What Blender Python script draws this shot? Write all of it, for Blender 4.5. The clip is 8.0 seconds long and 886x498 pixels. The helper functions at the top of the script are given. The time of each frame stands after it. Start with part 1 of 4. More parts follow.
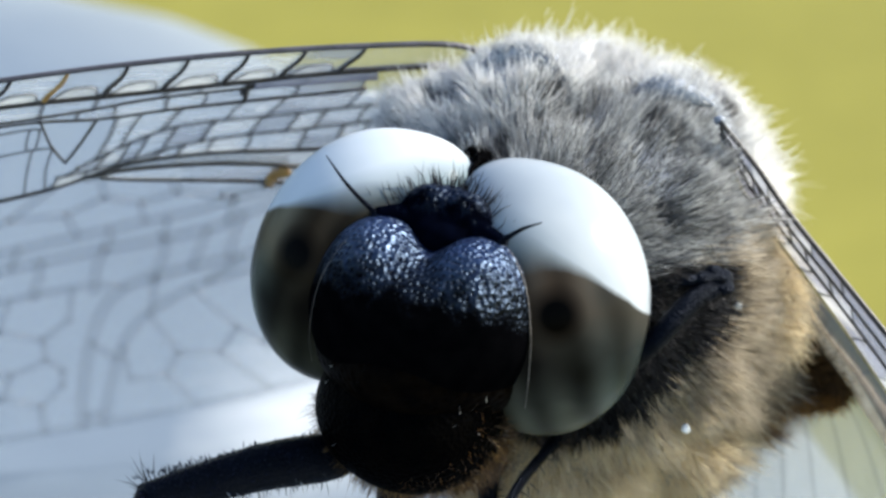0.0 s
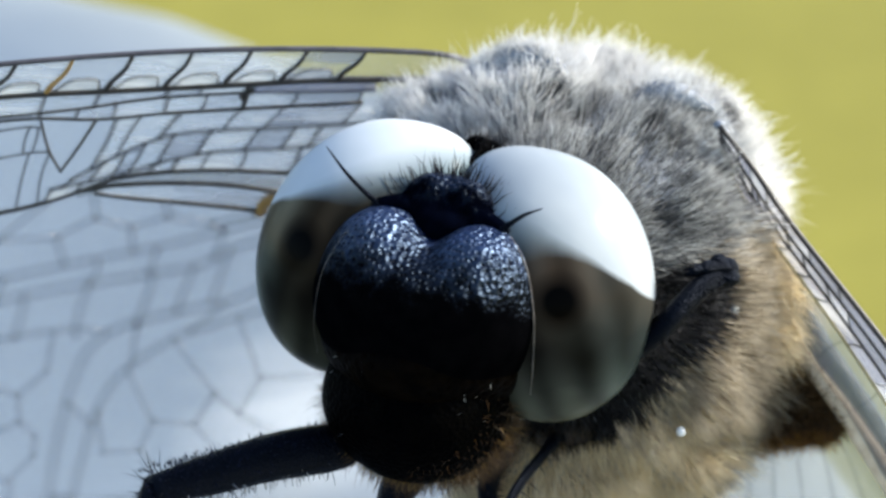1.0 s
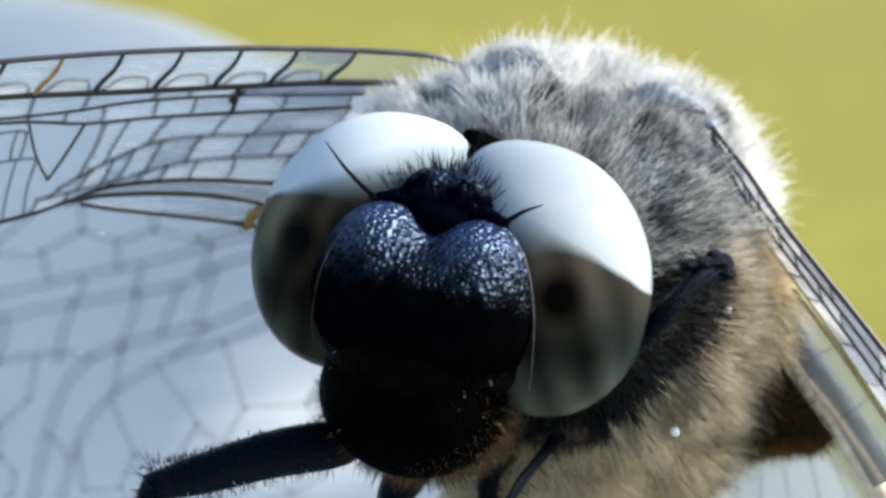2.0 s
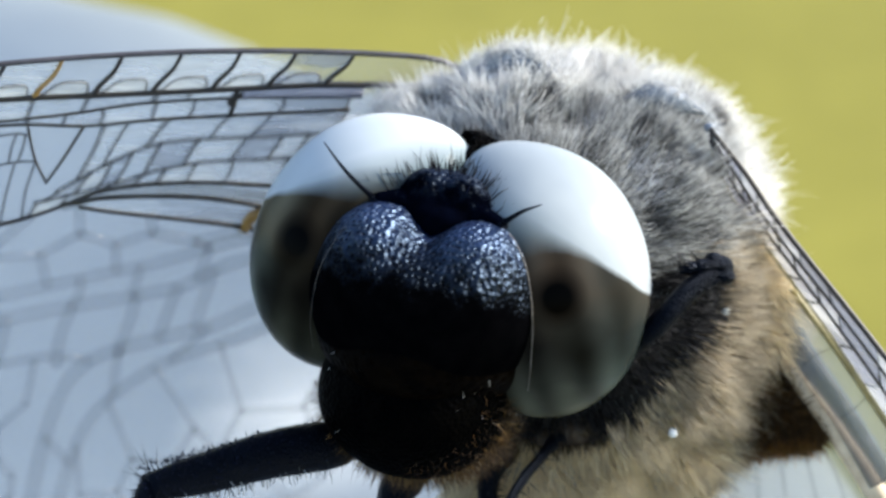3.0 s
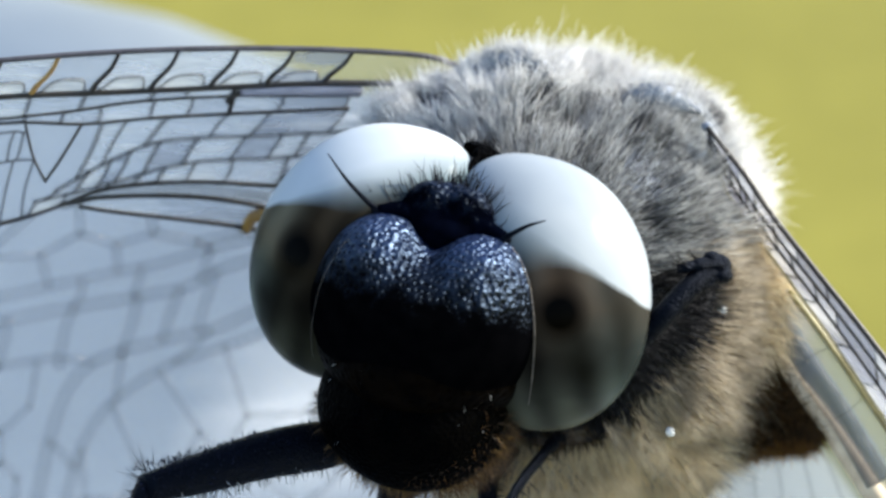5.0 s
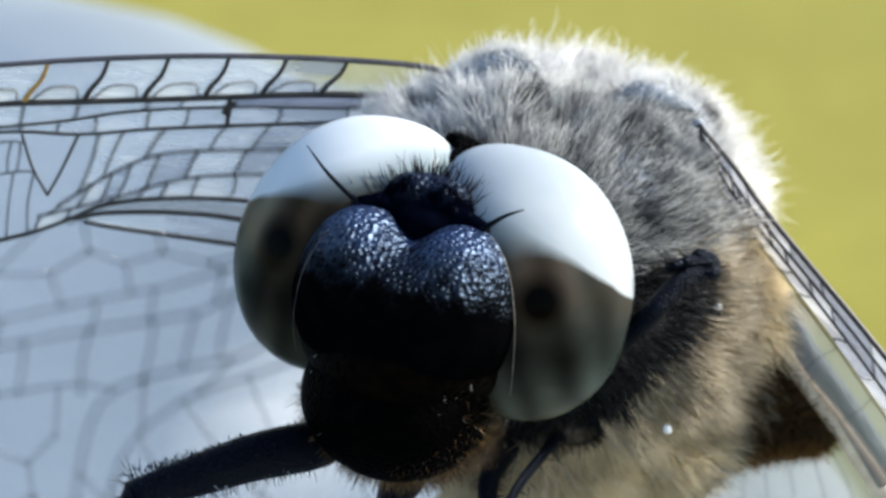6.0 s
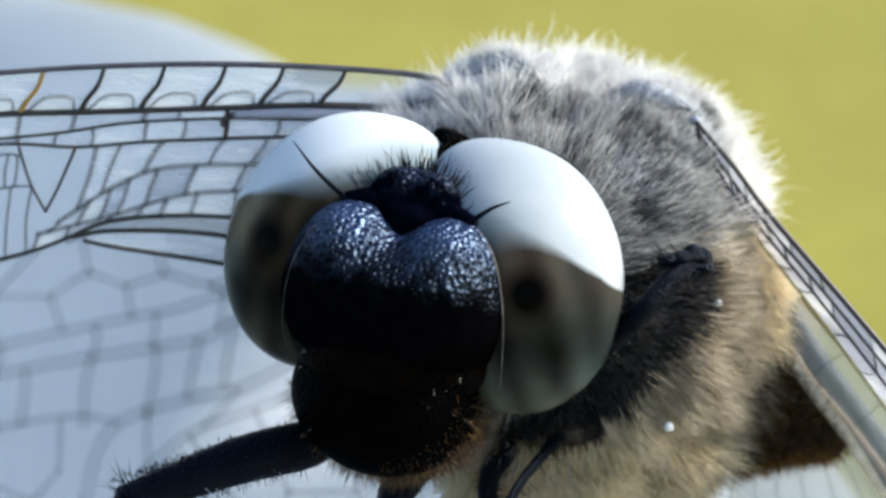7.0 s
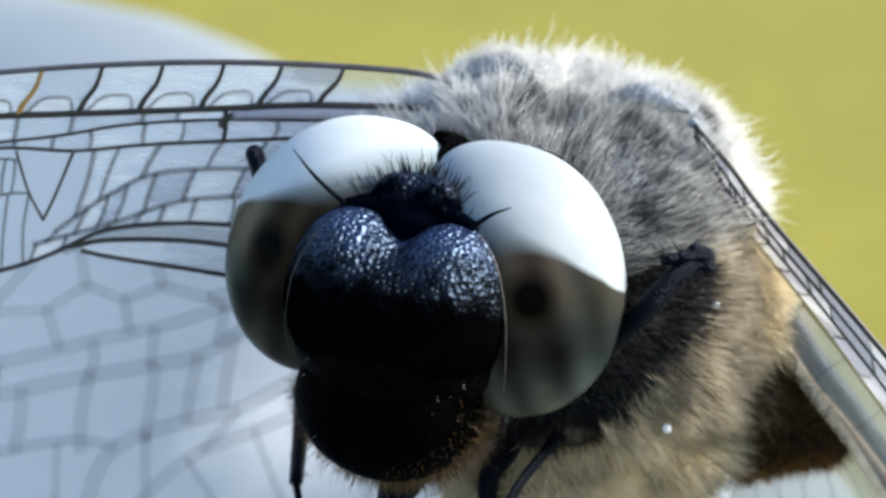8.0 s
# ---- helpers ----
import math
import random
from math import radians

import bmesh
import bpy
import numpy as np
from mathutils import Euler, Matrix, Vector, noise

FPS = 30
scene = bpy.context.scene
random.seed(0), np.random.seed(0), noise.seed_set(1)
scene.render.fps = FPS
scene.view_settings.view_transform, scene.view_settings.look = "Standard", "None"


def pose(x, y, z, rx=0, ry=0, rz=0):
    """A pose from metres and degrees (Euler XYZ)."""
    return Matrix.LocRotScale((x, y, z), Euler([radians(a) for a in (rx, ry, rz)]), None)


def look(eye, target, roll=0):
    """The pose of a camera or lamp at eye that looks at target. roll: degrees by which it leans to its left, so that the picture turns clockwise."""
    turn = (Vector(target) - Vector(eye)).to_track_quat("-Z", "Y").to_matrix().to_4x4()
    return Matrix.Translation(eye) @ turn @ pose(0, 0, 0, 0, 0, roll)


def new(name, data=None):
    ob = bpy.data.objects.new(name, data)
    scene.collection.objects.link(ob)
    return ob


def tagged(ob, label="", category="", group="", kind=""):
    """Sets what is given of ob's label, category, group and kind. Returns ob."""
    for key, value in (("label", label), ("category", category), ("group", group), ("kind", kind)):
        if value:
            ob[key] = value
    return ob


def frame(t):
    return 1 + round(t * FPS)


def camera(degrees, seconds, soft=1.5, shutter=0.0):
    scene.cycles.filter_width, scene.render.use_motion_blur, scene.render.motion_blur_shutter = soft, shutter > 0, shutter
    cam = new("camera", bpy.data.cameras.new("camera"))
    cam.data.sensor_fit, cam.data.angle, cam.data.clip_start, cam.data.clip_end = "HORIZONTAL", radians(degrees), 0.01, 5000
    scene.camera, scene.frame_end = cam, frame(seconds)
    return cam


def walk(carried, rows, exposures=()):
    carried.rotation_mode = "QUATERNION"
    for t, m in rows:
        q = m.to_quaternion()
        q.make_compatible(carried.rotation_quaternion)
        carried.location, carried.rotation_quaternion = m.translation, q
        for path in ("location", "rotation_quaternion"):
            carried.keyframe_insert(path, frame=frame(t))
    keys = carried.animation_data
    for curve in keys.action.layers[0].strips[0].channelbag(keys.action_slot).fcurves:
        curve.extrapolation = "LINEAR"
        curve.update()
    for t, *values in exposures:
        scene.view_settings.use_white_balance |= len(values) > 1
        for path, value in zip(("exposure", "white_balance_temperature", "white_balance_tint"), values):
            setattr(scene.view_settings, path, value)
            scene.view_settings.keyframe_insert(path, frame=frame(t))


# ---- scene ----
cam = camera(20, 8.0, soft=2.9)
VIEW = 18.0  # degrees the lens looks down
SPOT = Vector((0, 0, 0.3))  # the point that the lens is aimed at
TILT = pose(0, 0, 0, -VIEW, 0, 0)
EYE = Matrix.Translation(SPOT) @ TILT @ pose(0, -0.04253, 0, 90, 0, 0)
cam.data.dof.use_dof = True
cam.data.dof.focus_distance = 0.0428
cam.data.dof.aperture_fstop = 165
walk(cam, [(0, EYE), (8.0, EYE)], [(0, 1.05), (8.0, 1.05)])

# ---- light ----
world = bpy.data.worlds.new("sky")
scene.world = world
world.use_nodes = True
wt = world.node_tree
sky = wt.nodes.new("ShaderNodeTexSky")
sky.sky_type, sky.sun_disc = "NISHITA", False
sky.sun_elevation, sky.sun_rotation = radians(34), radians(80)
wt.links.new(sky.outputs[0], wt.nodes["Background"].inputs[0])
wt.nodes["Background"].inputs[1].default_value = 0.15
sun = new("sun", bpy.data.lights.new("sun", "SUN"))
sun.data.energy, sun.data.angle, sun.data.color = 4.0, radians(12), (1.0, 0.955, 0.86)
sun.matrix_basis = look((1.95, 0.36, 1.35 + 0.3), (0, 0, 0.3))

# ---- materials ----
MM = 1000.0


def principled(name, rough=0.5, metal=0.0, spec=0.5):
    m = bpy.data.materials.new(name)
    m.use_nodes = True
    b = m.node_tree.nodes["Principled BSDF"]
    b.inputs["Roughness"].default_value = rough
    b.inputs["Metallic"].default_value = metal
    b.inputs["Specular IOR Level"].default_value = spec
    return m, m.node_tree, b


def coords(nt, scale):
    c = nt.nodes.new("ShaderNodeTexCoord")
    v = nt.nodes.new("ShaderNodeVectorMath")
    v.operation = "SCALE"
    v.inputs["Scale"].default_value = scale
    nt.links.new(c.outputs["Object"], v.inputs[0])
    return v.outputs[0]


def ramp(nt, value, stops):
    r = nt.nodes.new("ShaderNodeValToRGB")
    while len(r.color_ramp.elements) < len(stops):
        r.color_ramp.elements.new(0.5)
    for e, (p, c) in zip(r.color_ramp.elements, stops):
        e.position, e.color = p, (*c, 1)
    nt.links.new(value, r.inputs[0])
    return r.outputs[0]


def noise_tex(nt, vec, scale, detail=4.0):
    n = nt.nodes.new("ShaderNodeTexNoise")
    n.inputs["Scale"].default_value, n.inputs["Detail"].default_value = scale, detail
    nt.links.new(vec, n.inputs["Vector"])
    return n.outputs["Fac"]


def bump(nt, b, height, strength, distance):
    n = nt.nodes.new("ShaderNodeBump")
    n.inputs["Strength"].default_value, n.inputs["Distance"].default_value = strength, distance
    nt.links.new(height, n.inputs["Height"])
    nt.links.new(n.outputs[0], b.inputs["Normal"])


def mottled(name, dark, light, scale, rough=0.5, spec=0.5, bumps=0.0, unit=MM, fine=8.0):
    """Colour that drifts between two tones at two scales, with a fine relief."""
    m, nt, b = principled(name, rough, 0, spec)
    v = coords(nt, unit)
    a, f = noise_tex(nt, v, scale), noise_tex(nt, v, scale * fine)
    mix = nt.nodes.new("ShaderNodeMath")
    mix.operation = "MULTIPLY_ADD"
    mix.inputs[1].default_value = 0.6
    nt.links.new(a, mix.inputs[0])
    half = nt.nodes.new("ShaderNodeMath")
    half.operation = "MULTIPLY"
    half.inputs[1].default_value = 0.4
    nt.links.new(f, half.inputs[0])
    nt.links.new(half.outputs[0], mix.inputs[2])
    nt.links.new(ramp(nt, mix.outputs[0], [(0.3, dark), (0.7, light)]), b.inputs["Base Color"])
    if bumps:
        bump(nt, b, f, 0.6, bumps)
    return m


def hair_mat(name, dark, light, clear=0.35, patch=0.66, spec=0.4):
    """Hair: each strand its own tone, light passes through it."""
    m, nt, b = principled(name, 0.45, 0, spec)
    g = nt.nodes.new("ShaderNodeNewGeometry")
    col = ramp(nt, g.outputs["Random Per Island"], [(0.0, dark), (1.0, light)])
    tone = nt.nodes.new("ShaderNodeMix")
    tone.data_type, tone.blend_type = "RGBA", "MULTIPLY"
    tone.inputs[0].default_value = 1.0
    nt.links.new(col, tone.inputs[6])
    nt.links.new(ramp(nt, noise_tex(nt, coords(nt, MM), 1.6, 3), [(0.36, (patch, patch, patch * 1.02)), (0.54, (1.0, 1.0, 1.0))]), tone.inputs[7])
    col = tone.outputs[2]
    nt.links.new(col, b.inputs["Base Color"])
    t = nt.nodes.new("ShaderNodeBsdfTranslucent")
    nt.links.new(col, t.inputs[0])
    mix = nt.nodes.new("ShaderNodeMixShader")
    mix.inputs[0].default_value = clear
    nt.links.new(b.outputs[0], mix.inputs[1])
    nt.links.new(t.outputs[0], mix.inputs[2])
    nt.links.new(mix.outputs[0], nt.nodes["Material Output"].inputs[0])
    return m


def eye_mat(side):
    """Compound eye: blue-white cap with the sky's reflection painted in, smoky brown below, dark spots in the depth of
    it, a clear coat.
    """
    m, nt, b = principled("compound_eye", 0.2, 0, 0.015)
    v = coords(nt, MM)
    sep = nt.nodes.new("ShaderNodeSeparateXYZ")
    nt.links.new(v, sep.inputs[0])

    def math_node(op, a, c, d=None):
        n = nt.nodes.new("ShaderNodeMath")
        n.operation = op
        for i, q in enumerate((a, c, d)):
            if q is None:
                continue
            if isinstance(q, (int, float)):
                n.inputs[i].default_value = q
            else:
                nt.links.new(q, n.inputs[i])
        return n.outputs[0]

    out = math_node("MULTIPLY", sep.outputs[0], side)
    wob = math_node("MULTIPLY_ADD", noise_tex(nt, v, 2.4, 3), 0.1, -0.05)
    up, slope, curve = EDGES[side]
    line = math_node("MULTIPLY_ADD", out, math_node("MULTIPLY_ADD", out, curve, slope), up)
    edge = math_node("ADD", math_node("SUBTRACT", sep.outputs[2], line), wob)
    soft = math_node("MULTIPLY_ADD", edge, math_node("MULTIPLY_ADD", math_node("MULTIPLY", out, out), 3.4, 1.3), 0.5)
    haze = math_node("MULTIPLY_ADD", noise_tex(nt, v, 0.9, 2), 0.35, -0.17)
    low = ramp(nt, math_node("ADD", math_node("MULTIPLY_ADD", sep.outputs[2], 0.3, 0.75), haze), [(0.08, (0.1, 0.125, 0.12)), (0.24, (0.05, 0.062, 0.06)), (0.45, (0.034, 0.036, 0.033)), (0.62, (0.054, 0.045, 0.036)), (0.8, (0.062, 0.054, 0.045)), (1.0, (0.07, 0.07, 0.066))])
    streak = nt.nodes.new("ShaderNodeTexWave")
    streak.wave_type, streak.bands_direction = "BANDS", "X"
    streak.inputs["Scale"].default_value, streak.inputs["Distortion"].default_value = 0.42, 3.6
    nt.links.new(v, streak.inputs["Vector"])
    shade = nt.nodes.new("ShaderNodeMix")
    shade.data_type, shade.blend_type = "RGBA", "MULTIPLY"
    shade.inputs[0].default_value = 0.8
    nt.links.new(low, shade.inputs[6])
    nt.links.new(ramp(nt, streak.outputs["Fac"], [(0.0, (0.33, 0.32, 0.3)), (1.0, (1.06, 1.05, 1.02))]), shade.inputs[7])
    deep = nt.nodes.new("ShaderNodeMix")
    deep.data_type, deep.blend_type = "RGBA", "MULTIPLY"
    deep.inputs[0].default_value = 1.0
    # the left eye's outer side is painted brighter, for light it misses
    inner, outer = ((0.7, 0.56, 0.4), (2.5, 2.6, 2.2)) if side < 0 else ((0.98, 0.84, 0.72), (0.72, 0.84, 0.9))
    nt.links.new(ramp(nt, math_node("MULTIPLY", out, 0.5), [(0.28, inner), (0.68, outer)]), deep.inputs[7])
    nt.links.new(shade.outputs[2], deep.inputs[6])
    col = deep.outputs[2]
    for (x, y, z), r, soft_r, weak in SPOTS:
        d = nt.nodes.new("ShaderNodeVectorMath")
        d.operation = "DISTANCE"
        d.inputs[1].default_value = (side * x, y, z)
        nt.links.new(v, d.inputs[0])
        k = nt.nodes.new("ShaderNodeMapRange")
        k.inputs["From Min"].default_value, k.inputs["From Max"].default_value = r, r + soft_r
        k.inputs["To Min"].default_value = weak
        nt.links.new(d.outputs["Value"], k.inputs["Value"])
        mix = nt.nodes.new("ShaderNodeMix")
        mix.data_type = "RGBA"
        mix.inputs[6].default_value = (0.0008, 0.0007, 0.0006, 1)
        nt.links.new(k.outputs[0], mix.inputs[0])
        nt.links.new(col, mix.inputs[7])
        col = mix.outputs[2]
    mix = nt.nodes.new("ShaderNodeMix")
    mix.data_type, mix.clamp_factor = "RGBA", True
    nt.links.new(soft, mix.inputs[0])
    nt.links.new(col, mix.inputs[6])
    # sky reflection as cap colour, paler on the left eye to lift its dim side
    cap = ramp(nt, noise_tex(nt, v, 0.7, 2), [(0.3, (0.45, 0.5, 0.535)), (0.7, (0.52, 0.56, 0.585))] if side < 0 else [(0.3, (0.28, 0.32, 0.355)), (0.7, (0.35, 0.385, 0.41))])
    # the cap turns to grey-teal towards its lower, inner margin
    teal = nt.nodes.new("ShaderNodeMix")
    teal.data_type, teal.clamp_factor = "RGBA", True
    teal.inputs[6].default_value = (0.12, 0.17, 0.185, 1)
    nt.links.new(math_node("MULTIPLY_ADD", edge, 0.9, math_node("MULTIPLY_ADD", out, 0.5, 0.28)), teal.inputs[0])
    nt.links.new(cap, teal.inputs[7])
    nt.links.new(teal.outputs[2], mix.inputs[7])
    nt.links.new(mix.outputs[2], b.inputs["Base Color"])
    b.inputs["Coat Weight"].default_value, b.inputs["Coat Roughness"].default_value = 0.008, 0.12
    f = nt.nodes.new("ShaderNodeTexVoronoi")
    f.inputs["Scale"].default_value = 28
    nt.links.new(v, f.inputs["Vector"])
    bump(nt, b, f.outputs["Distance"], 0.05, 0.00001)
    return m


def shell_mat(name, dark, light, rough, pits, depth, spec=0.5, dull=None, sheen=(0.002, 0.006, 0.024)):
    """Black horn with pits; dull: the height span over which its gloss and painted sheen fade out downwards."""
    m, nt, b = principled(name, rough, 0, spec)
    b.inputs["Specular Tint"].default_value = (0.46, 0.67, 1.0, 1)
    v = coords(nt, MM)
    patch = noise_tex(nt, v, 3.0)
    nt.links.new(ramp(nt, patch, [(0.3, dark), (0.7, light)]), b.inputs["Base Color"])
    f = nt.nodes.new("ShaderNodeTexVoronoi")
    f.feature = "SMOOTH_F1"
    f.inputs["Scale"].default_value = pits
    nt.links.new(v, f.inputs["Vector"])
    f.inputs["Smoothness"].default_value, f.inputs["Randomness"].default_value = 0.5, 0.85
    pit = nt.nodes.new("ShaderNodeMapRange")
    pit.interpolation_type = "SMOOTHSTEP"
    pit.inputs["From Min"].default_value, pit.inputs["From Max"].default_value = 0.18, 0.42
    pit.inputs["To Min"].default_value, pit.inputs["To Max"].default_value = 0.0, spec
    nt.links.new(f.outputs["Distance"], pit.inputs["Value"])
    nt.links.new(pit.outputs[0], b.inputs["Specular IOR Level"])  # the bottoms of the pits are dull
    bump(nt, b, f.outputs["Distance"], 0.9, depth)
    if dull:
        sep = nt.nodes.new("ShaderNodeSeparateXYZ")
        nt.links.new(v, sep.inputs[0])
        add = nt.nodes.new("ShaderNodeMath")
        add.operation = "MULTIPLY_ADD"
        add.inputs[1].default_value = 1.1
        nt.links.new(patch, add.inputs[0])
        nt.links.new(sep.outputs[2], add.inputs[2])
        k = nt.nodes.new("ShaderNodeMapRange")
        k.inputs["From Min"].default_value, k.inputs["From Max"].default_value = dull[0], dull[1]
        nt.links.new(add.outputs[0], k.inputs["Value"])
        fade = nt.nodes.new("ShaderNodeMath")
        fade.operation = "POWER"
        fade.inputs[1].default_value = 1.8
        nt.links.new(k.outputs[0], fade.inputs[0])
        base = b.inputs["Base Color"].links[0].from_socket
        # the sky's blue sheen on the upper part is painted into the base colour
        tone = nt.nodes.new("ShaderNodeMix")
        tone.data_type = "RGBA"
        tone.inputs[7].default_value = (*sheen, 1)
        nt.links.new(fade.outputs[0], tone.inputs[0])
        nt.links.new(base, tone.inputs[6])
        nt.links.new(tone.outputs[2], b.inputs["Base Color"])
        matt = nt.nodes.new("ShaderNodeBsdfDiffuse")
        nt.links.new(base, matt.inputs[0])
        both = nt.nodes.new("ShaderNodeMixShader")
        nt.links.new(fade.outputs[0], both.inputs[0])
        nt.links.new(matt.outputs[0], both.inputs[1])
        nt.links.new(b.outputs[0], both.inputs[2])
        nt.links.new(both.outputs[0], nt.nodes["Material Output"].inputs[0])
    return m


def membrane_mat(name, colour, body):
    m, nt, b = principled(name, 0.18, 0, 0.5)
    b.inputs["Base Color"].default_value = (*colour, 1)
    v = coords(nt, MM)
    bump(nt, b, noise_tex(nt, v, 1.8, 3), 0.5, 0.0002)
    t = nt.nodes.new("ShaderNodeBsdfTransparent")
    mix = nt.nodes.new("ShaderNodeMixShader")
    mix.inputs[0].default_value = body
    nt.links.new(t.outputs[0], mix.inputs[1])
    nt.links.new(b.outputs[0], mix.inputs[2])
    nt.links.new(mix.outputs[0], nt.nodes["Material Output"].inputs[0])
    return m


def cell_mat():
    """Wing membrane between two veins: flat panes, each with a random tone that paints the reflection of a tilted cell.
    """
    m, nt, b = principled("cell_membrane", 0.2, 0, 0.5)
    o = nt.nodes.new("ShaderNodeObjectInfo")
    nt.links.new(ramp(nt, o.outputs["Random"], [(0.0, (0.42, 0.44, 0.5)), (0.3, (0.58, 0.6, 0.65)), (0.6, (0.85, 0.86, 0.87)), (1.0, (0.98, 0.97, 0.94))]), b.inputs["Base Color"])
    v = coords(nt, MM)
    # pleats run along the span: relief, and reflection stripes painted by opacity
    axes = []
    for axis, k in (((-0.93, -0.37, 0.0), 0.5), ((-0.25, 0.63, -0.73), 2.4)):
        d = nt.nodes.new("ShaderNodeVectorMath")
        d.operation = "DOT_PRODUCT"
        d.inputs[1].default_value = [q * k for q in axis]
        nt.links.new(v, d.inputs[0])
        axes.append(d.outputs["Value"])
    both = nt.nodes.new("ShaderNodeCombineXYZ")
    nt.links.new(axes[0], both.inputs[0])
    nt.links.new(axes[1], both.inputs[1])
    nt.links.new(o.outputs["Random"], both.inputs[2])
    n = noise_tex(nt, both.outputs[0], 1.3, 2)
    bump(nt, b, n, 0.3, 0.0002)
    k = nt.nodes.new("ShaderNodeMapRange")
    k.inputs["From Min"].default_value, k.inputs["From Max"].default_value = 0.36, 0.64
    k.inputs["To Min"].default_value, k.inputs["To Max"].default_value = 0.05, 0.5
    nt.links.new(n, k.inputs["Value"])
    t = nt.nodes.new("ShaderNodeBsdfTransparent")
    mix = nt.nodes.new("ShaderNodeMixShader")
    nt.links.new(k.outputs[0], mix.inputs[0])
    nt.links.new(t.outputs[0], mix.inputs[1])
    nt.links.new(b.outputs[0], mix.inputs[2])
    nt.links.new(mix.outputs[0], nt.nodes["Material Output"].inputs[0])
    return m


def stone_mat():
    """Pale blue-grey stone with a soft white patch."""
    m = mottled("pale_stone", (0.132, 0.165, 0.203), (0.173, 0.21, 0.248), 14, 0.55, 0.4, 0.0002, unit=1.0, fine=14)
    nt = m.node_tree
    b = nt.nodes["Principled BSDF"]
    v = coords(nt, MM)
    old = b.inputs["Base Color"].links[0].from_socket
    warp = nt.nodes.new("ShaderNodeVectorMath")
    warp.operation = "MULTIPLY_ADD"
    n = nt.nodes.new("ShaderNodeTexNoise")
    n.inputs["Scale"].default_value = 0.35
    nt.links.new(v, n.inputs["Vector"])
    nt.links.new(n.outputs["Color"], warp.inputs[0])
    warp.inputs[1].default_value = (3, 3, 0)
    nt.links.new(v, warp.inputs[2])
    flat = nt.nodes.new("ShaderNodeVectorMath")
    flat.operation = "MULTIPLY"
    flat.inputs[1].default_value = (1.0, 0.5, 0.0)
    nt.links.new(warp.outputs[0], flat.inputs[0])
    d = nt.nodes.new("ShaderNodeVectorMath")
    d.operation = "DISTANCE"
    d.inputs[1].default_value = (PALE_PATCH[0], PALE_PATCH[1] * 0.5, 0)
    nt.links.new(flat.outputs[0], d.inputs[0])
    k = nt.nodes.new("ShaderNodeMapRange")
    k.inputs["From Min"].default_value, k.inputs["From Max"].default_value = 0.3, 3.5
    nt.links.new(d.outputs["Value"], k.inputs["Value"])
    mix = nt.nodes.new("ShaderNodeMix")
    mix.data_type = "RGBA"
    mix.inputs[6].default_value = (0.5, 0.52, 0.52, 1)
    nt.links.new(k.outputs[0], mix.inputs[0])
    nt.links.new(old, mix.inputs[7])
    # paler towards the rim: hazy grazing light painted into the colour
    ground_plan = nt.nodes.new("ShaderNodeVectorMath")
    ground_plan.operation = "MULTIPLY"
    ground_plan.inputs[1].default_value = (1.0, 1.0, 0.0)
    nt.links.new(warp.outputs[0], ground_plan.inputs[0])
    size = nt.nodes.new("ShaderNodeVectorMath")
    size.operation = "LENGTH"
    nt.links.new(ground_plan.outputs[0], size.inputs[0])
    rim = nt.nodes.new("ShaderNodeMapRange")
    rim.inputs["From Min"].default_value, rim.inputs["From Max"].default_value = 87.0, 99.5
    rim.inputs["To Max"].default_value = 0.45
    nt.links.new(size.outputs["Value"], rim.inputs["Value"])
    rim_light = nt.nodes.new("ShaderNodeMix")
    rim_light.data_type = "RGBA"
    rim_light.inputs[7].default_value = (0.3, 0.31, 0.29, 1)
    nt.links.new(rim.outputs[0], rim_light.inputs[0])
    nt.links.new(mix.outputs[2], rim_light.inputs[6])
    nt.links.new(rim_light.outputs[2], b.inputs["Base Color"])
    return m


PALE_PATCH = (87 - 3.2 + 1.5, 12.2 + 1.5)  # the white patch's middle on the stone, in millimetres
EDGES = {1: (0.70, -0.1, -0.255), -1: (1.03, -0.62, -0.01)}  # where the cap ends on each eye: height, slope, curve
SPOTS = [((0.58, -1.87, -0.38), 0.22, 0.36, 0.0), ((0.85, -1.3, -1.3), 0.1, 0.6, 0.3), ((0.15, -1.7, -1.2), 0.05, 0.6, 0.4)]
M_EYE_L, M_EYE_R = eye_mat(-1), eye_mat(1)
M_FRONS = shell_mat("frons_shell", (0.0006, 0.0007, 0.001), (0.0016, 0.0016, 0.002), 0.4, 10.5, 0.00009, 1.0, (0.05, 1.3), (0.0012, 0.0045, 0.03))
M_FRONS.node_tree.nodes["Principled BSDF"].inputs["IOR"].default_value = 1.8
M_VERTEX = shell_mat("vertex_shell", (0.0006, 0.0008, 0.002), (0.0012, 0.002, 0.006), 0.42, 10.0, 0.00008, 0.7, (1.72, 2.2), (0.001, 0.003, 0.014))
M_FACE = shell_mat("face_shell", (0.0004, 0.0004, 0.0005), (0.0014, 0.0012, 0.001), 0.45, 12.0, 0.00004, 0.006)
M_CLYPEUS = shell_mat("clypeus_shell", (0.0006, 0.0005, 0.0005), (0.0035, 0.0022, 0.0012), 0.5, 7.0, 0.00003, 0.008)
M_LEG = mottled("leg_shell", (0.0004, 0.0005, 0.0009), (0.0012, 0.0014, 0.003), 4, 0.32, 0.13, 0.00013, fine=6)
M_LEG.node_tree.nodes["Principled BSDF"].inputs["Specular Tint"].default_value = (0.4, 0.58, 1.0, 1)
M_JOINT = mottled("joint_skin", (0.03, 0.022, 0.016), (0.16, 0.12, 0.09), 3, 0.5, 0.3, 0.0001)
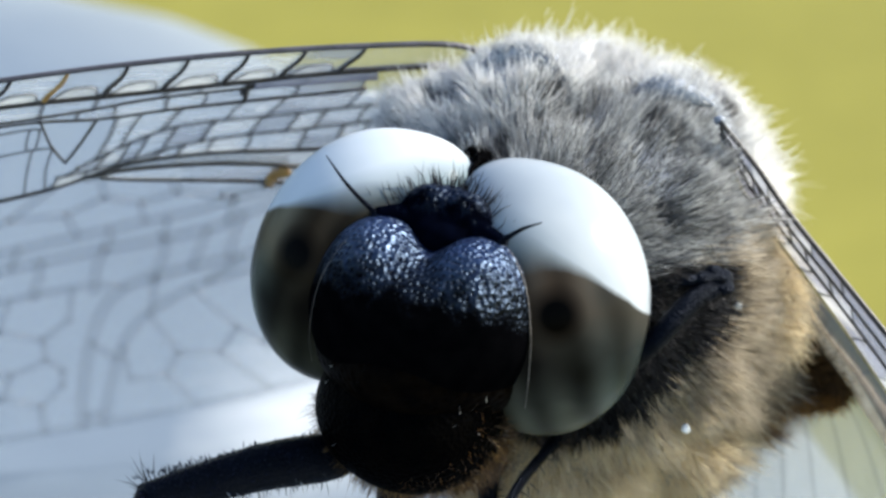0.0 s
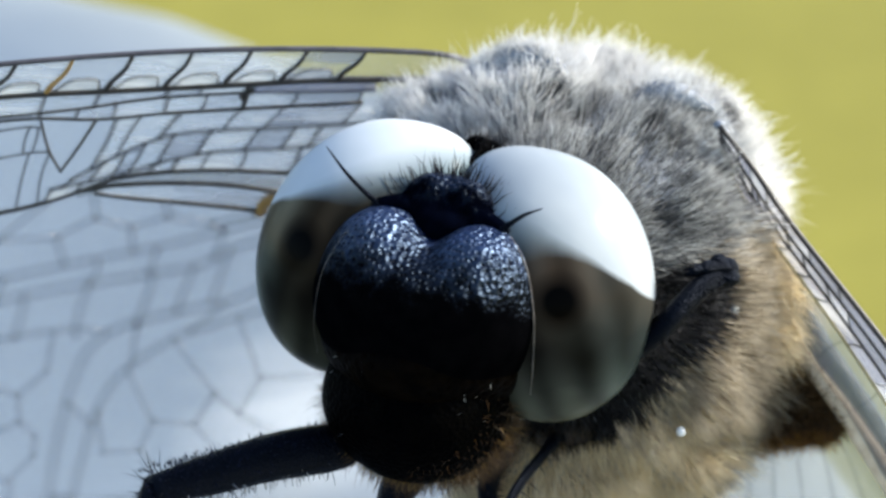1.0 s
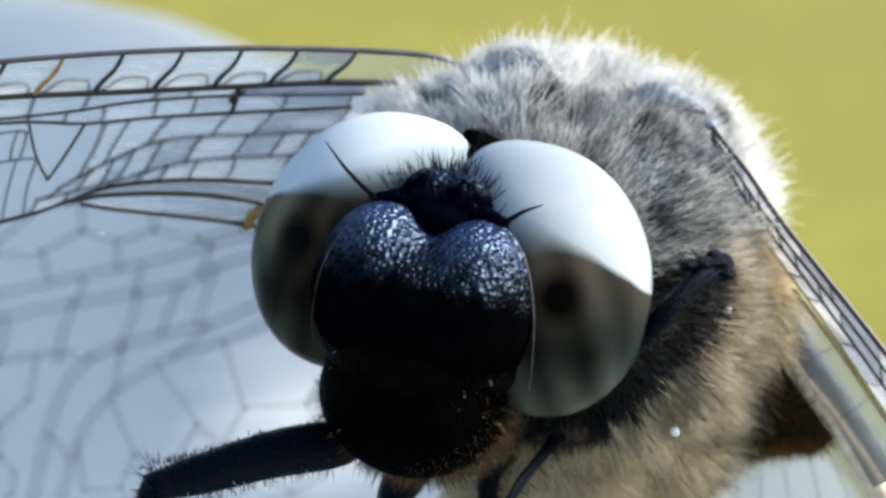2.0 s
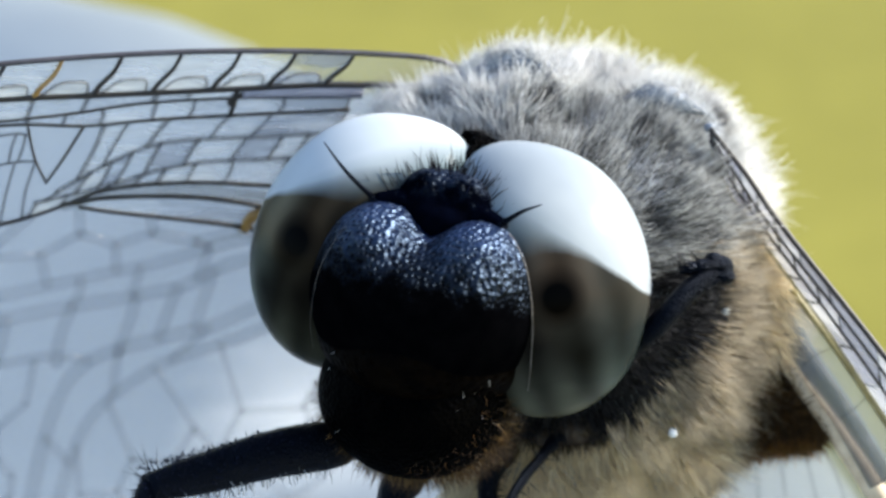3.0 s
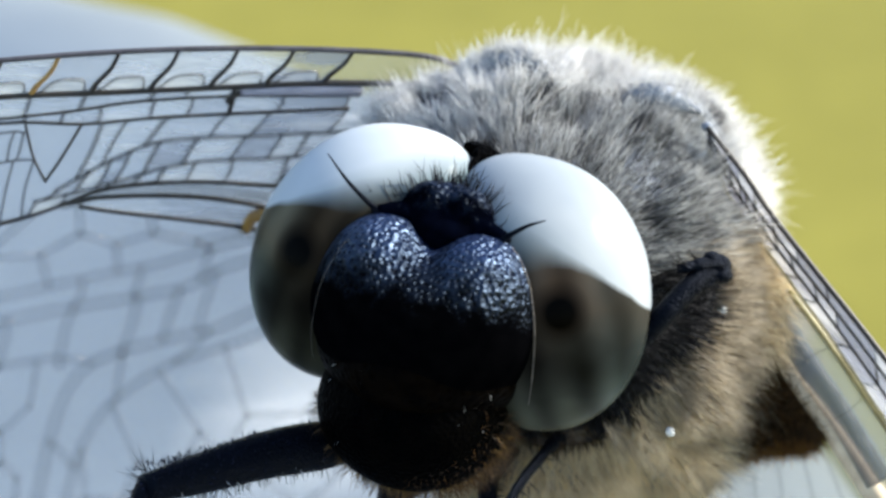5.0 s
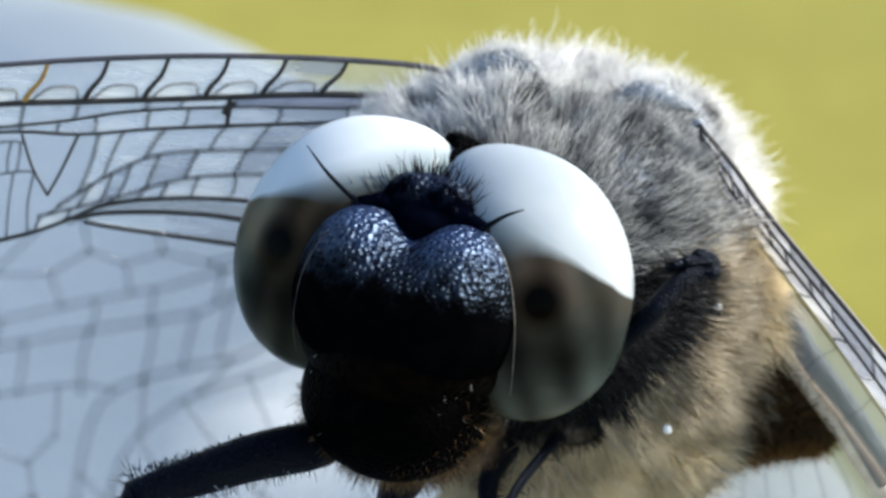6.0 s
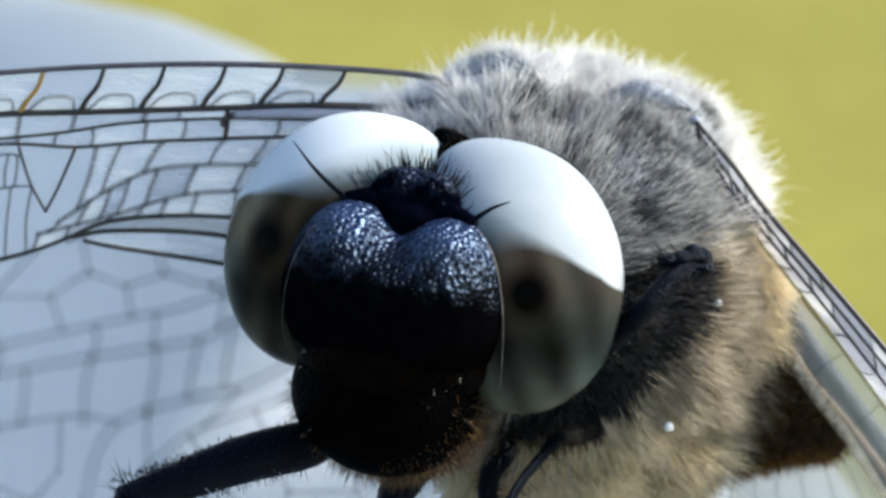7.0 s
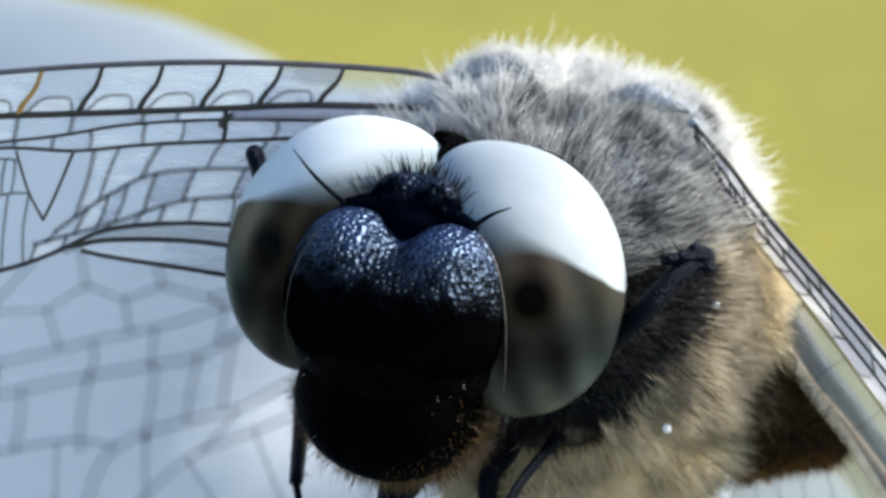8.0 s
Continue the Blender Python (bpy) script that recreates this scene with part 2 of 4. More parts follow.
M_BLUEHAIR = hair_mat("blue_black_hair", (0.003, 0.004, 0.012), (0.012, 0.018, 0.05), 0.05, spec=0.15)
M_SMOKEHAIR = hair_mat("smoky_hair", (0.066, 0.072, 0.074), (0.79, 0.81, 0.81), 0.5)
M_BLACKHAIR = hair_mat("black_hair", (0.003, 0.003, 0.005), (0.014, 0.014, 0.017), 0.1, spec=0.15)
M_DARKHAIR = hair_mat("dark_hair", (0.006, 0.006, 0.008), (0.04, 0.04, 0.044), 0.15, spec=0.12)
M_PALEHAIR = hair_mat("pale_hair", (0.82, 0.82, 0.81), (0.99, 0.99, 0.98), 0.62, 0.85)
M_SHADEHAIR = hair_mat("shaded_hair", (0.025, 0.027, 0.03), (0.26, 0.27, 0.275), 0.35)
M_GREYHAIR = hair_mat("grey_hair", (0.16, 0.17, 0.176), (0.94, 0.965, 0.97), 0.58)
M_TANHAIR = hair_mat("tan_hair", (0.43, 0.37, 0.275), (0.86, 0.795, 0.68), 0.66, 0.86)
M_CREAMHAIR = hair_mat("cream_hair", (0.86, 0.75, 0.55), (0.99, 0.93, 0.78), 0.68, 0.93)
M_RUSTHAIR = hair_mat("rust_hair", (0.025, 0.013, 0.006), (0.24, 0.15, 0.075), 0.4)
M_ORANGEHAIR = hair_mat("orange_hair", (0.16, 0.07, 0.015), (0.5, 0.25, 0.06), 0.5)
M_GOLDHAIR = hair_mat("golden_hair", (0.3, 0.17, 0.05), (0.75, 0.5, 0.2), 0.55)
M_BROWNHAIR = hair_mat("brown_hair", (0.02, 0.011, 0.004), (0.2, 0.1, 0.03), 0.35)
M_BLOOM = mottled("bloomed_skin", (0.1, 0.115, 0.14), (0.38, 0.42, 0.48), 1.1, 0.55, 0.4, 0.00006)
M_BROWN = mottled("brown_skin", (0.008, 0.006, 0.004), (0.05, 0.03, 0.015), 1.5, 0.45, 0.4, 0.00004)
M_VEIN = mottled("wing_vein", (0.008, 0.007, 0.007), (0.04, 0.03, 0.022), 2, 0.4, 0.5)
M_PALEVEIN = membrane_mat("pale_vein", (0.11, 0.13, 0.165), 0.12)
M_CROSS = membrane_mat("cross_vein", (0.03, 0.03, 0.034), 0.4)
M_AMBER = mottled("amber_vein", (0.25, 0.12, 0.02), (0.5, 0.3, 0.08), 3, 0.4, 0.5)
M_OLIVE = mottled("olive_vein", (0.16, 0.13, 0.05), (0.4, 0.34, 0.15), 3, 0.4, 0.5)
M_GLINT = membrane_mat("glint_membrane", (0.97, 0.97, 0.95), 0.8)
M_LILAC = membrane_mat("lilac_membrane", (0.34, 0.34, 0.42), 0.6)
M_CREAM = mottled("cream_vein", (0.5, 0.38, 0.25), (0.84, 0.72, 0.55), 3, 0.45, 0.5)
M_MEMBRANE = membrane_mat("wing_membrane", (0.75, 0.8, 0.85), 0.2)
M_EDGEON = membrane_mat("slanted_membrane", (0.5, 0.5, 0.58), 0.7)
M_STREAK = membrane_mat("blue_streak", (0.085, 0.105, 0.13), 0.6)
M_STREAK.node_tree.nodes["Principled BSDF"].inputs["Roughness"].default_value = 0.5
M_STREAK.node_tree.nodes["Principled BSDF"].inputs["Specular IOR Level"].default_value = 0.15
M_SMOKE = membrane_mat("smoky_membrane", (0.09, 0.09, 0.075), 0.2)
M_CELL = cell_mat()
M_COSTA = mottled("leading_vein", (0.025, 0.024, 0.03), (0.085, 0.08, 0.095), 2, 0.45, 0.4)
M_ORBIT = mottled("orbit_rim", (0.05, 0.045, 0.04), (0.2, 0.18, 0.16), 3, 0.4, 0.4)
M_PLEAT = membrane_mat("pleated_membrane", (0.6, 0.62, 0.6), 0.42)
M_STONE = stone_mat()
M_CRUST = mottled("white_crust", (0.7, 0.72, 0.72), (0.86, 0.87, 0.86), 60, 0.7, 0.3, 0.0002, unit=1.0)
M_MEADOW = mottled("dry_meadow", (0.18, 0.165, 0.0235), (0.255, 0.232, 0.038), 3.0, 0.85, 0.2, 0.002, unit=1.0, fine=10)


# ---- shapes, in millimetres ----
def mesh_of(name, verts, faces, material, smooth=True):
    me = bpy.data.meshes.new(name)
    me.from_pydata((np.asarray(verts, float) * 0.001).tolist(), [], faces)
    me.polygons.foreach_set("use_smooth", [smooth] * len(me.polygons))
    me.materials.append(material)
    me.update()
    return me


def part(name, shape, material, parent, label="", kind="", smooth=True):
    """Links (verts, faces) as one mesh under a thing or a part."""
    ob = new(name, mesh_of(name, *shape, material, smooth))
    ob.parent = parent
    return tagged(ob, label=label, kind=kind)


def blob(middle, lobes, rings=48, seats=72, sharp=9.0):
    """A closed skin round several ellipsoids (x, y, z, sx, sy, sz), star-shaped about middle."""
    c = np.array(middle, float)
    th = np.linspace(0, math.pi, rings + 1)[1:-1]
    ph = np.linspace(0, 2 * math.pi, seats, endpoint=False)
    d = np.array([(math.sin(a) * math.cos(b), math.sin(a) * math.sin(b), math.cos(a)) for a in th for b in ph] + [(0, 0, 1), (0, 0, -1)])
    reach = np.full((len(lobes), len(d)), 1e-3)
    for i, (x, y, z, sx, sy, sz) in enumerate(lobes):
        s = np.array((sx, sy, sz))
        o, e = (c - (x, y, z)) / s, d / s
        aa, bb, cc = (e * e).sum(1), (e * o).sum(1), (o * o).sum() - 1
        disc = bb * bb - aa * cc
        hit = disc > 0
        r = np.where(hit, (-bb + np.sqrt(np.maximum(disc, 0))) / aa, 1e-3)
        reach[i] = np.maximum(r, 1e-3)
    top = reach.max(0)
    r = top + np.log(np.exp(sharp * (reach - top)).sum(0)) / sharp * np.where(len(lobes) > 1, 1, 0)
    v = c + d * r[:, None]
    n = len(th)
    f = [(i * seats + j, (i + 1) * seats + j, (i + 1) * seats + (j + 1) % seats, i * seats + (j + 1) % seats) for i in range(n - 1) for j in range(seats)]
    f += [(n * seats, j, (j + 1) % seats) for j in range(seats)]
    f += [(n * seats + 1, (n - 1) * seats + (j + 1) % seats, (n - 1) * seats + j) for j in range(seats)]
    return v, f


def join(*shapes):
    vs, fs, k = [], [], 0
    for v, f in shapes:
        vs.append(np.asarray(v, float))
        fs += [tuple(i + k for i in q) for q in f]
        k += len(v)
    return np.concatenate(vs), fs


def smooth_line(points, n=24):
    """A Catmull-Rom curve through the points."""
    p = np.array(points, float)
    if len(p) == 2:
        return p[0] + (p[1] - p[0]) * np.linspace(0, 1, max(2, n // 4))[:, None]
    q = np.vstack([2 * p[0] - p[1], p, 2 * p[-1] - p[-2]])
    out = []
    seg = max(2, n // (len(p) - 1))
    for i in range(1, len(q) - 2):
        t = np.linspace(0, 1, seg, endpoint=i == len(q) - 3)[:, None]
        a, b, c, d = q[i - 1 : i + 3]
        out.append(0.5 * (2 * b + (c - a) * t + (2 * a - 5 * b + 4 * c - d) * t**2 + (3 * b - a - 3 * c + d) * t**3))
    return np.concatenate(out)


def tube(line, radii, sides=8):
    """A round rod along a line; radii: one for each point, or first and last."""
    p = np.asarray(line, float)
    n = len(p)
    r = np.interp(np.linspace(0, 1, n), np.linspace(0, 1, len(radii)), radii) if np.ndim(radii) else np.full(n, radii)
    t = np.gradient(p, axis=0)
    t /= np.linalg.norm(t, axis=1)[:, None] + 1e-12
    up = np.array((0.31, -0.9, 0.3))
    a = np.cross(t, up)
    a /= np.linalg.norm(a, axis=1)[:, None] + 1e-12
    b = np.cross(t, a)
    ang = np.linspace(0, 2 * math.pi, sides, endpoint=False)
    v = (p[:, None] + r[:, None, None] * (a[:, None] * np.cos(ang)[None, :, None] + b[:, None] * np.sin(ang)[None, :, None])).reshape(-1, 3)
    f = [(i * sides + j, i * sides + (j + 1) % sides, (i + 1) * sides + (j + 1) % sides, (i + 1) * sides + j) for i in range(n - 1) for j in range(sides)]
    f += [tuple(range(sides))[::-1], tuple((n - 1) * sides + j for j in range(sides))]
    return v, f


rng = np.random.default_rng(7)


def hairs(roots, ways, lengths, thick, bend, name, material, parent, label="", curl=0.25):
    """Strands as thin tapering three-sided rods that bend towards a side."""
    n = len(roots)
    w = ways / np.linalg.norm(ways, axis=1)[:, None]
    side = np.cross(w, rng.normal(size=(n, 3)))
    side /= np.linalg.norm(side, axis=1)[:, None]
    other = np.cross(w, side)
    ln = lengths[:, None]
    mid = roots + w * ln * 0.55 + (bend + rng.normal(size=(n, 3)) * curl * 0.3) * ln * 0.12
    tip = roots + w * ln + (bend + rng.normal(size=(n, 3)) * curl) * ln * 0.42
    v = np.empty((n, 7, 3))
    for k in range(3):
        o = math.cos(k * 2.094) * side + math.sin(k * 2.094) * other
        v[:, k] = roots + o * thick[:, None]
        v[:, 3 + k] = mid + o * thick[:, None] * 0.75
    v[:, 6] = tip
    base = np.arange(n)[:, None] * 7
    quads = np.concatenate([base + q for q in ((0, 1, 4, 3), (1, 2, 5, 4), (2, 0, 3, 5))])
    tris = np.concatenate([base + q for q in ((3, 4, 6), (4, 5, 6), (5, 3, 6))])
    me = bpy.data.meshes.new(name)
    me.vertices.add(n * 7)
    me.vertices.foreach_set("co", (v * 0.001).ravel())
    loops = np.concatenate([quads.ravel(), tris.ravel()])
    me.loops.add(len(loops))
    me.loops.foreach_set("vertex_index", loops.astype(np.int32))
    start = np.concatenate([np.arange(len(quads)) * 4, len(quads) * 4 + np.arange(len(tris)) * 3])
    me.polygons.add(len(start))
    me.polygons.foreach_set("loop_start", start.astype(np.int32))
    me.polygons.foreach_set("use_smooth", [True] * len(start))
    me.materials.append(material)
    me.update()
    me.validate()
    ob = new(name, me)
    ob.parent = parent
    return tagged(ob, label=label, kind="stuff")


def scatter(shape, n):
    """n random places on a skin, with the outward normals."""
    v, f = shape
    v = np.asarray(v, float)
    tri = np.array([t for q in f for t in ([q] if len(q) == 3 else [(q[0], q[1], q[2]), (q[0], q[2], q[3])])])
    a, b, c = v[tri[:, 0]], v[tri[:, 1]], v[tri[:, 2]]
    nn = np.cross(b - a, c - a)
    area = np.linalg.norm(nn, axis=1)
    i = rng.choice(len(tri), n, p=area / area.sum())
    r1, r2 = np.sqrt(rng.random(n)), rng.random(n)
    p = a[i] * (1 - r1)[:, None] + b[i] * (r1 * (1 - r2))[:, None] + c[i] * (r1 * r2)[:, None]
    m = nn[i] / (area[i][:, None] + 1e-15)
    out = np.sign(((p - v.mean(0)) * m).sum(1))
    return p, m * out[:, None]


# ---- the ground and the stone ----
def build_ground():
    g = bmesh.new()
    bmesh.ops.create_grid(g, x_segments=60, y_segments=60, size=60)
    for v in g.verts:
        d = v.co.xy.length
        v.co.z = 0.25 * noise.noise(v.co * 0.15) * min(1, d / 8) - 0.002
    me = bpy.data.meshes.new("ground")
    g.to_mesh(me)
    g.free()
    me.materials.append(M_MEADOW)
    tagged(new("ground", me), "dry olive-yellow summer meadow, sunlit and far off", "ground", kind="structure")


def build_stone():
    """A flat-topped round boulder; its far rim runs slantwise behind the insect."""
    g = bmesh.new()
    bmesh.ops.create_cube(g, size=2)
    bmesh.ops.subdivide_edges(g, edges=g.edges[:], cuts=60, use_grid_fill=True)
    for v in g.verts:
        p = v.co
        if abs(p.z) > 0.999 or max(abs(p.x), abs(p.y)) > 0.999:
            flat = Vector((p.x, p.y, 0))
            big = max(abs(p.x), abs(p.y))
            flat = flat.normalized() * big if flat.length > 1e-6 else flat
            k = (big**24 + abs(p.z) ** 24) ** (1 / 24)
            p = Vector((flat.x / k * STONE[0], flat.y / k * STONE[0], p.z / k * STONE[1]))
            turn = math.degrees(math.atan2(p.y, p.x))
            swell = 0.015 * min(max((turn - 33) / 5, 0), 1) * min(max((60 - turn) / 20, 0), 1) + 0.085 * min(max((31 - turn) / 5, 0), 1) * min(max((turn - 20) / 5, 0), 1)
            p = Vector((p.x * (1 + swell), p.y * (1 + swell), p.z))
            v.co = p + Vector((p.x, p.y, 0)) * 0.015 * noise.noise(p * 11) + Vector((0, 0, 0.0008 * noise.noise(p * 60)))
    me = bpy.data.meshes.new("boulder")
    g.to_mesh(me)
    g.free()
    me.polygons.foreach_set("use_smooth", [True] * len(me.polygons))
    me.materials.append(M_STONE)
    ob = tagged(new("boulder", me), "smooth pale blue-grey boulder under the dragonfly", "rock")
    ob.matrix_basis = pose(STONE_AT[0], STONE_AT[1], STONE[1] - 0.004)
    return ob


STONE = (0.1015, 0.1475)  # radius and half height
STONE_AT = (-0.087, 0.003)
build_ground()
build_stone()

# ---- the dragonfly; its axes: x across, y away from the lens, z up across the line of sight ----
fly = tagged(new("dragonfly"), "hairy black-faced dragonfly with painted sky-white eye caps, perched on a boulder", "dragonfly")
fly.matrix_basis = Matrix.Translation(SPOT) @ TILT

HEAD = pose(0, 0, 0, 0, 11.5, 0) @ pose(0, 0, 0, 0, 0, -13)
THORAX_AT = Vector((3.520, 7.000, -0.100)) * 0.001


def build_head():
    head = part("head", blob((0, 0.3, 0), [(0, 0.2, 0.3, 1.5, 1.3, 1.5), (0, -0.3, -1.0, 1.5, 1.4, 1.6), (0, 0.6, 0.2, 2.4, 1.3, 1.7)]), M_FACE, fly, "black glossy head with white-capped compound eyes")
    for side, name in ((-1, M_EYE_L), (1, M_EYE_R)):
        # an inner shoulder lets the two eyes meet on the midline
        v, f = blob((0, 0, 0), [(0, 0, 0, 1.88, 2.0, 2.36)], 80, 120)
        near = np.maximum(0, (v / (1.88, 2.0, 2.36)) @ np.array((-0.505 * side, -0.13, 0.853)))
        e = part("compound_eye", (v * (1 + 0.125 * near[:, None] ** 8), f), name, head, "large glossy eye, painted sky-white above and smoky brown below")
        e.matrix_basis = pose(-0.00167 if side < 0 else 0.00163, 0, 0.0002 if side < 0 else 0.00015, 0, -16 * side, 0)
    brow = blob((0, -1.4, -0.4), [(-0.86, -1.6, -0.2, 0.99, 1.36, 1.19), (0.86, -1.6, -0.2, 0.99, 1.36, 1.19), (0, -1.3, -0.6, 1.92, 1.86, 1.1), (0, -1.25, -1.0, 1.8, 1.9, 1.2)], 90, 130, 6)
    part("brow", brow, M_FRONS, head, "blue-black pitted two-lobed brow")
    part("clypeus", blob((0, -1.0, -1.25), [(0, -1.05, -1.25, 1.84, 1.9, 1.12), (0, -1.3, -1.6, 1.3, 1.75, 0.8)], 48, 72, 16), M_CLYPEUS, head, "dull brown-black shield above the lip")
    part("labrum", blob((0, -0.9, -2.2), [(0, -0.9, -2.2, 1.66, 1.6, 1.42)], 48, 72), M_FACE, head, "dull black swollen upper lip")
    arms = [tube(smooth_line([(q * 0.4, -1.5, 1.1), (q * 0.8, -1.75, 1.02), (q * 1.12, -1.86, 0.95)], 10), (0.3, 0.19, 0.12), 12) for q in (-1, 1)]
    part("vertex", join(blob((0, -1.35, 1.1), [(-0.33, -1.5, 1.26, 0.42, 0.42, 0.4), (0.33, -1.5, 1.26, 0.42, 0.42, 0.4), (0.04, -1.3, 1.04, 1.12, 0.52, 0.44), (0, -1.62, 0.8, 0.62, 0.5, 0.36), (0, -1.35, 1.42, 0.34, 0.3, 0.28)], 40, 60, 12), *arms), M_VERTEX, head, "black knobbed crown between the eyes")
    part("ocellus", blob((0, -1.75, 0.85), [(0, -1.75, 0.85, 0.15, 0.14, 0.12)], 16, 24), M_VERTEX, head, "small glassy simple eye")
    wedge = blob((0.02, 0.35, 2.36), [(0.02, 0.38, 2.34, 0.36, 0.3, 0.12), (-0.2, 0.36, 2.42, 0.18, 0.22, 0.1), (0.0, 0.1, 2.25, 0.12, 0.4, 0.2)], 24, 36, 14)
    seam = tube(smooth_line([(0, -1.0, 1.36), (0, -0.62, 1.76), (0, -0.42, 2.1), (0.01, 0.1, 2.36)], 20), (0.03, 0.035, 0.05, 0.07), 10)
    part("occiput", join(wedge, seam), M_FACE, head, "small black wedge between the eyes")
    n = 50
    root = np.stack([rng.normal(0, 0.2, n), rng.normal(0.3, 0.15, n), np.full(n, 2.46)], 1)
    hairs(root, np.stack([rng.normal(0, 0.4, n), rng.normal(-0.3, 0.3, n), np.full(n, 1.0)], 1), rng.uniform(0.08, 0.24, n), np.full(n, 0.008), np.zeros((n, 3)), "occiput_hair", M_DARKHAIR, head, "short dark hair on the wedge")
    # the dark gap between eye and fur, drawn as an added black tube
    turn = np.linspace(math.radians(48), math.radians(128), 30)
    rim = np.stack([1.86 * np.cos(turn), np.full(30, 0.42), 2.335 * np.sin(turn)], 1)
    part("eye_gap", tube(rim, (0.02, 0.055, 0.07, 0.05), 8), M_FACE, head, "thin black tube added for the dark gap behind the eye").matrix_basis = pose(0.00163, 0, 0.00015, 0, -16, 0)
    # thin raised rims where the face meets the eyes
    for rim, r in (([(1.3, -2.12, 0.86), (1.46, -2.08, 0.70), (1.74, -2.07, 0.27), (1.96, -1.97, -0.44), (2.03, -1.66, -1.20), (2.02, -1.36, -1.68)], 0.012), ([(-1.30, -2.66, 0.42), (-1.41, -2.70, 0.20), (-1.6, -2.66, -0.40), (-1.75, -2.08, -1.19), (-1.84, -1.2, -1.75)], 0.004)):
        part("orbit_rim", tube(smooth_line(rim, 40), (r * 0.5, r, r, r * 0.5), 8), M_ORBIT, head, "thin pale rim between face and eye")
    for side in (-1, 1):
        tips = [(side * 1.6, -2.45, 1.36), (side * 1.95, -2.7, 1.72)] if side < 0 else [(1.55, -2.35, 1.26), (1.86, -2.6, 1.4)]
        line = smooth_line([(side * 1.08, -1.82, 0.95), (side * 1.3, -2.1, 1.1), *tips], 18)
        part("antenna", join(tube(line, (0.062, 0.046, 0.034, 0.009)), blob((side * 1.1, -1.84, 0.95), [(side * 1.1, -1.84, 0.95, 0.13, 0.14, 0.11)], 12, 16)), M_LEG, head)
    # bristles on the vertex and the fringe round the mouth
    n = 140
    a = np.linspace(-1.05, 1.05, n) + rng.normal(0, 0.03, n)
    root = np.stack([a * 0.98, -1.45 + rng.normal(0, 0.15, n), 1.62 - 0.55 * a**2 + rng.normal(0, 0.05, n)], 1)
    way = np.stack([a * 0.9, rng.normal(-0.25, 0.25, n), np.full(n, 1.0)], 1)
    hairs(root, way, rng.uniform(0.2, 0.56, n), np.full(n, 0.013), np.zeros((n, 3)), "vertex_bristle", M_BLACKHAIR, head, "fan of black bristles")
    n = 240
    a = rng.uniform(-1, 1, n)
    root = np.stack([a * 1.0, -1.55 + rng.normal(0, 0.12, n), 1.5 - 0.5 * a**2 + rng.normal(0, 0.1, n)], 1)
    hairs(root, np.stack([a * 0.7, np.full(n, -0.6), np.full(n, 0.9)], 1) + rng.normal(0, 0.3, (n, 3)), rng.uniform(0.06, 0.2, n), np.full(n, 0.009), np.zeros((n, 3)), "vertex_fuzz", M_BLUEHAIR, head, "short blue-black fuzz on the crown")
    # sparse bristles on the face
    n = 26
    u, w = rng.uniform(-1.35, 1.5, n), rng.uniform(-3.0, -0.2, n)
    depth = -1.0 - 1.85 * np.sqrt(np.maximum(0.05, 1 - (u / 1.9) ** 2 - ((w + 1.3) / 2.3) ** 2))
    hairs(np.stack([u, depth, w], 1), np.stack([u * 0.3, np.full(n, -1.0), np.full(n, -0.3)], 1) + rng.normal(0, 0.5, (n, 3)), rng.uniform(0.05, 0.22, n), np.full(n, 0.005), np.zeros((n, 3)), "face_bristle", M_GREYHAIR, head, "sparse pale bristles on the black face")
    n = 70
    a = rng.uniform(math.pi * 1.55, math.pi * 2.12, n)
    k = rng.uniform(0.8, 1.05, n)
    root = np.stack([1.55 * k * np.cos(a) + 0.1, -0.9 - 1.5 * np.sqrt(np.maximum(0.02, 1.15 - k**2)), -2.2 + 1.3 * k * np.sin(a)], 1)
    hairs(root, np.stack([np.cos(a), np.full(n, -0.8), np.sin(a)], 1) + rng.normal(0, 0.5, (n, 3)), rng.uniform(0.08, 0.26, n), np.full(n, 0.004), np.zeros((n, 3)), "lip_hair", M_BROWNHAIR, head, "fine rusty hair beside the lip")
    n = 420
    a = rng.uniform(math.pi * 1.2, math.pi * 1.98, n)
    root = np.stack([1.62 * np.cos(a), -0.55 + rng.normal(0, 0.3, n), -2.2 + 1.4 * np.sin(a)], 1)
    hairs(root, np.stack([np.cos(a), np.full(n, -0.35), np.sin(a)], 1) + rng.normal(0, 0.35, (n, 3)), rng.uniform(0.08, 0.3, n), np.full(n, 0.005), np.zeros((n, 3)), "chin_hair", M_GOLDHAIR, head, "fine golden fringe under the chin")
    n = 1500
    a = rng.uniform(math.pi * 0.98, math.pi * 2.1, n)
    root = np.stack([1.6 * np.cos(a), -0.6 + rng.normal(0, 0.35, n), -2.3 + 1.25 * np.sin(a)], 1)
    way = np.stack([np.cos(a), rng.normal(-0.2, 0.4, n), np.sin(a)], 1) + rng.normal(0, 0.35, (n, 3))
    hairs(root, way, rng.uniform(0.1, 0.42, n), np.full(n, 0.006), np.tile((0.3, 0, -0.3), (n, 1)), "mouth_hair", M_RUSTHAIR, head, "short brown hair round the mouth")
    return head


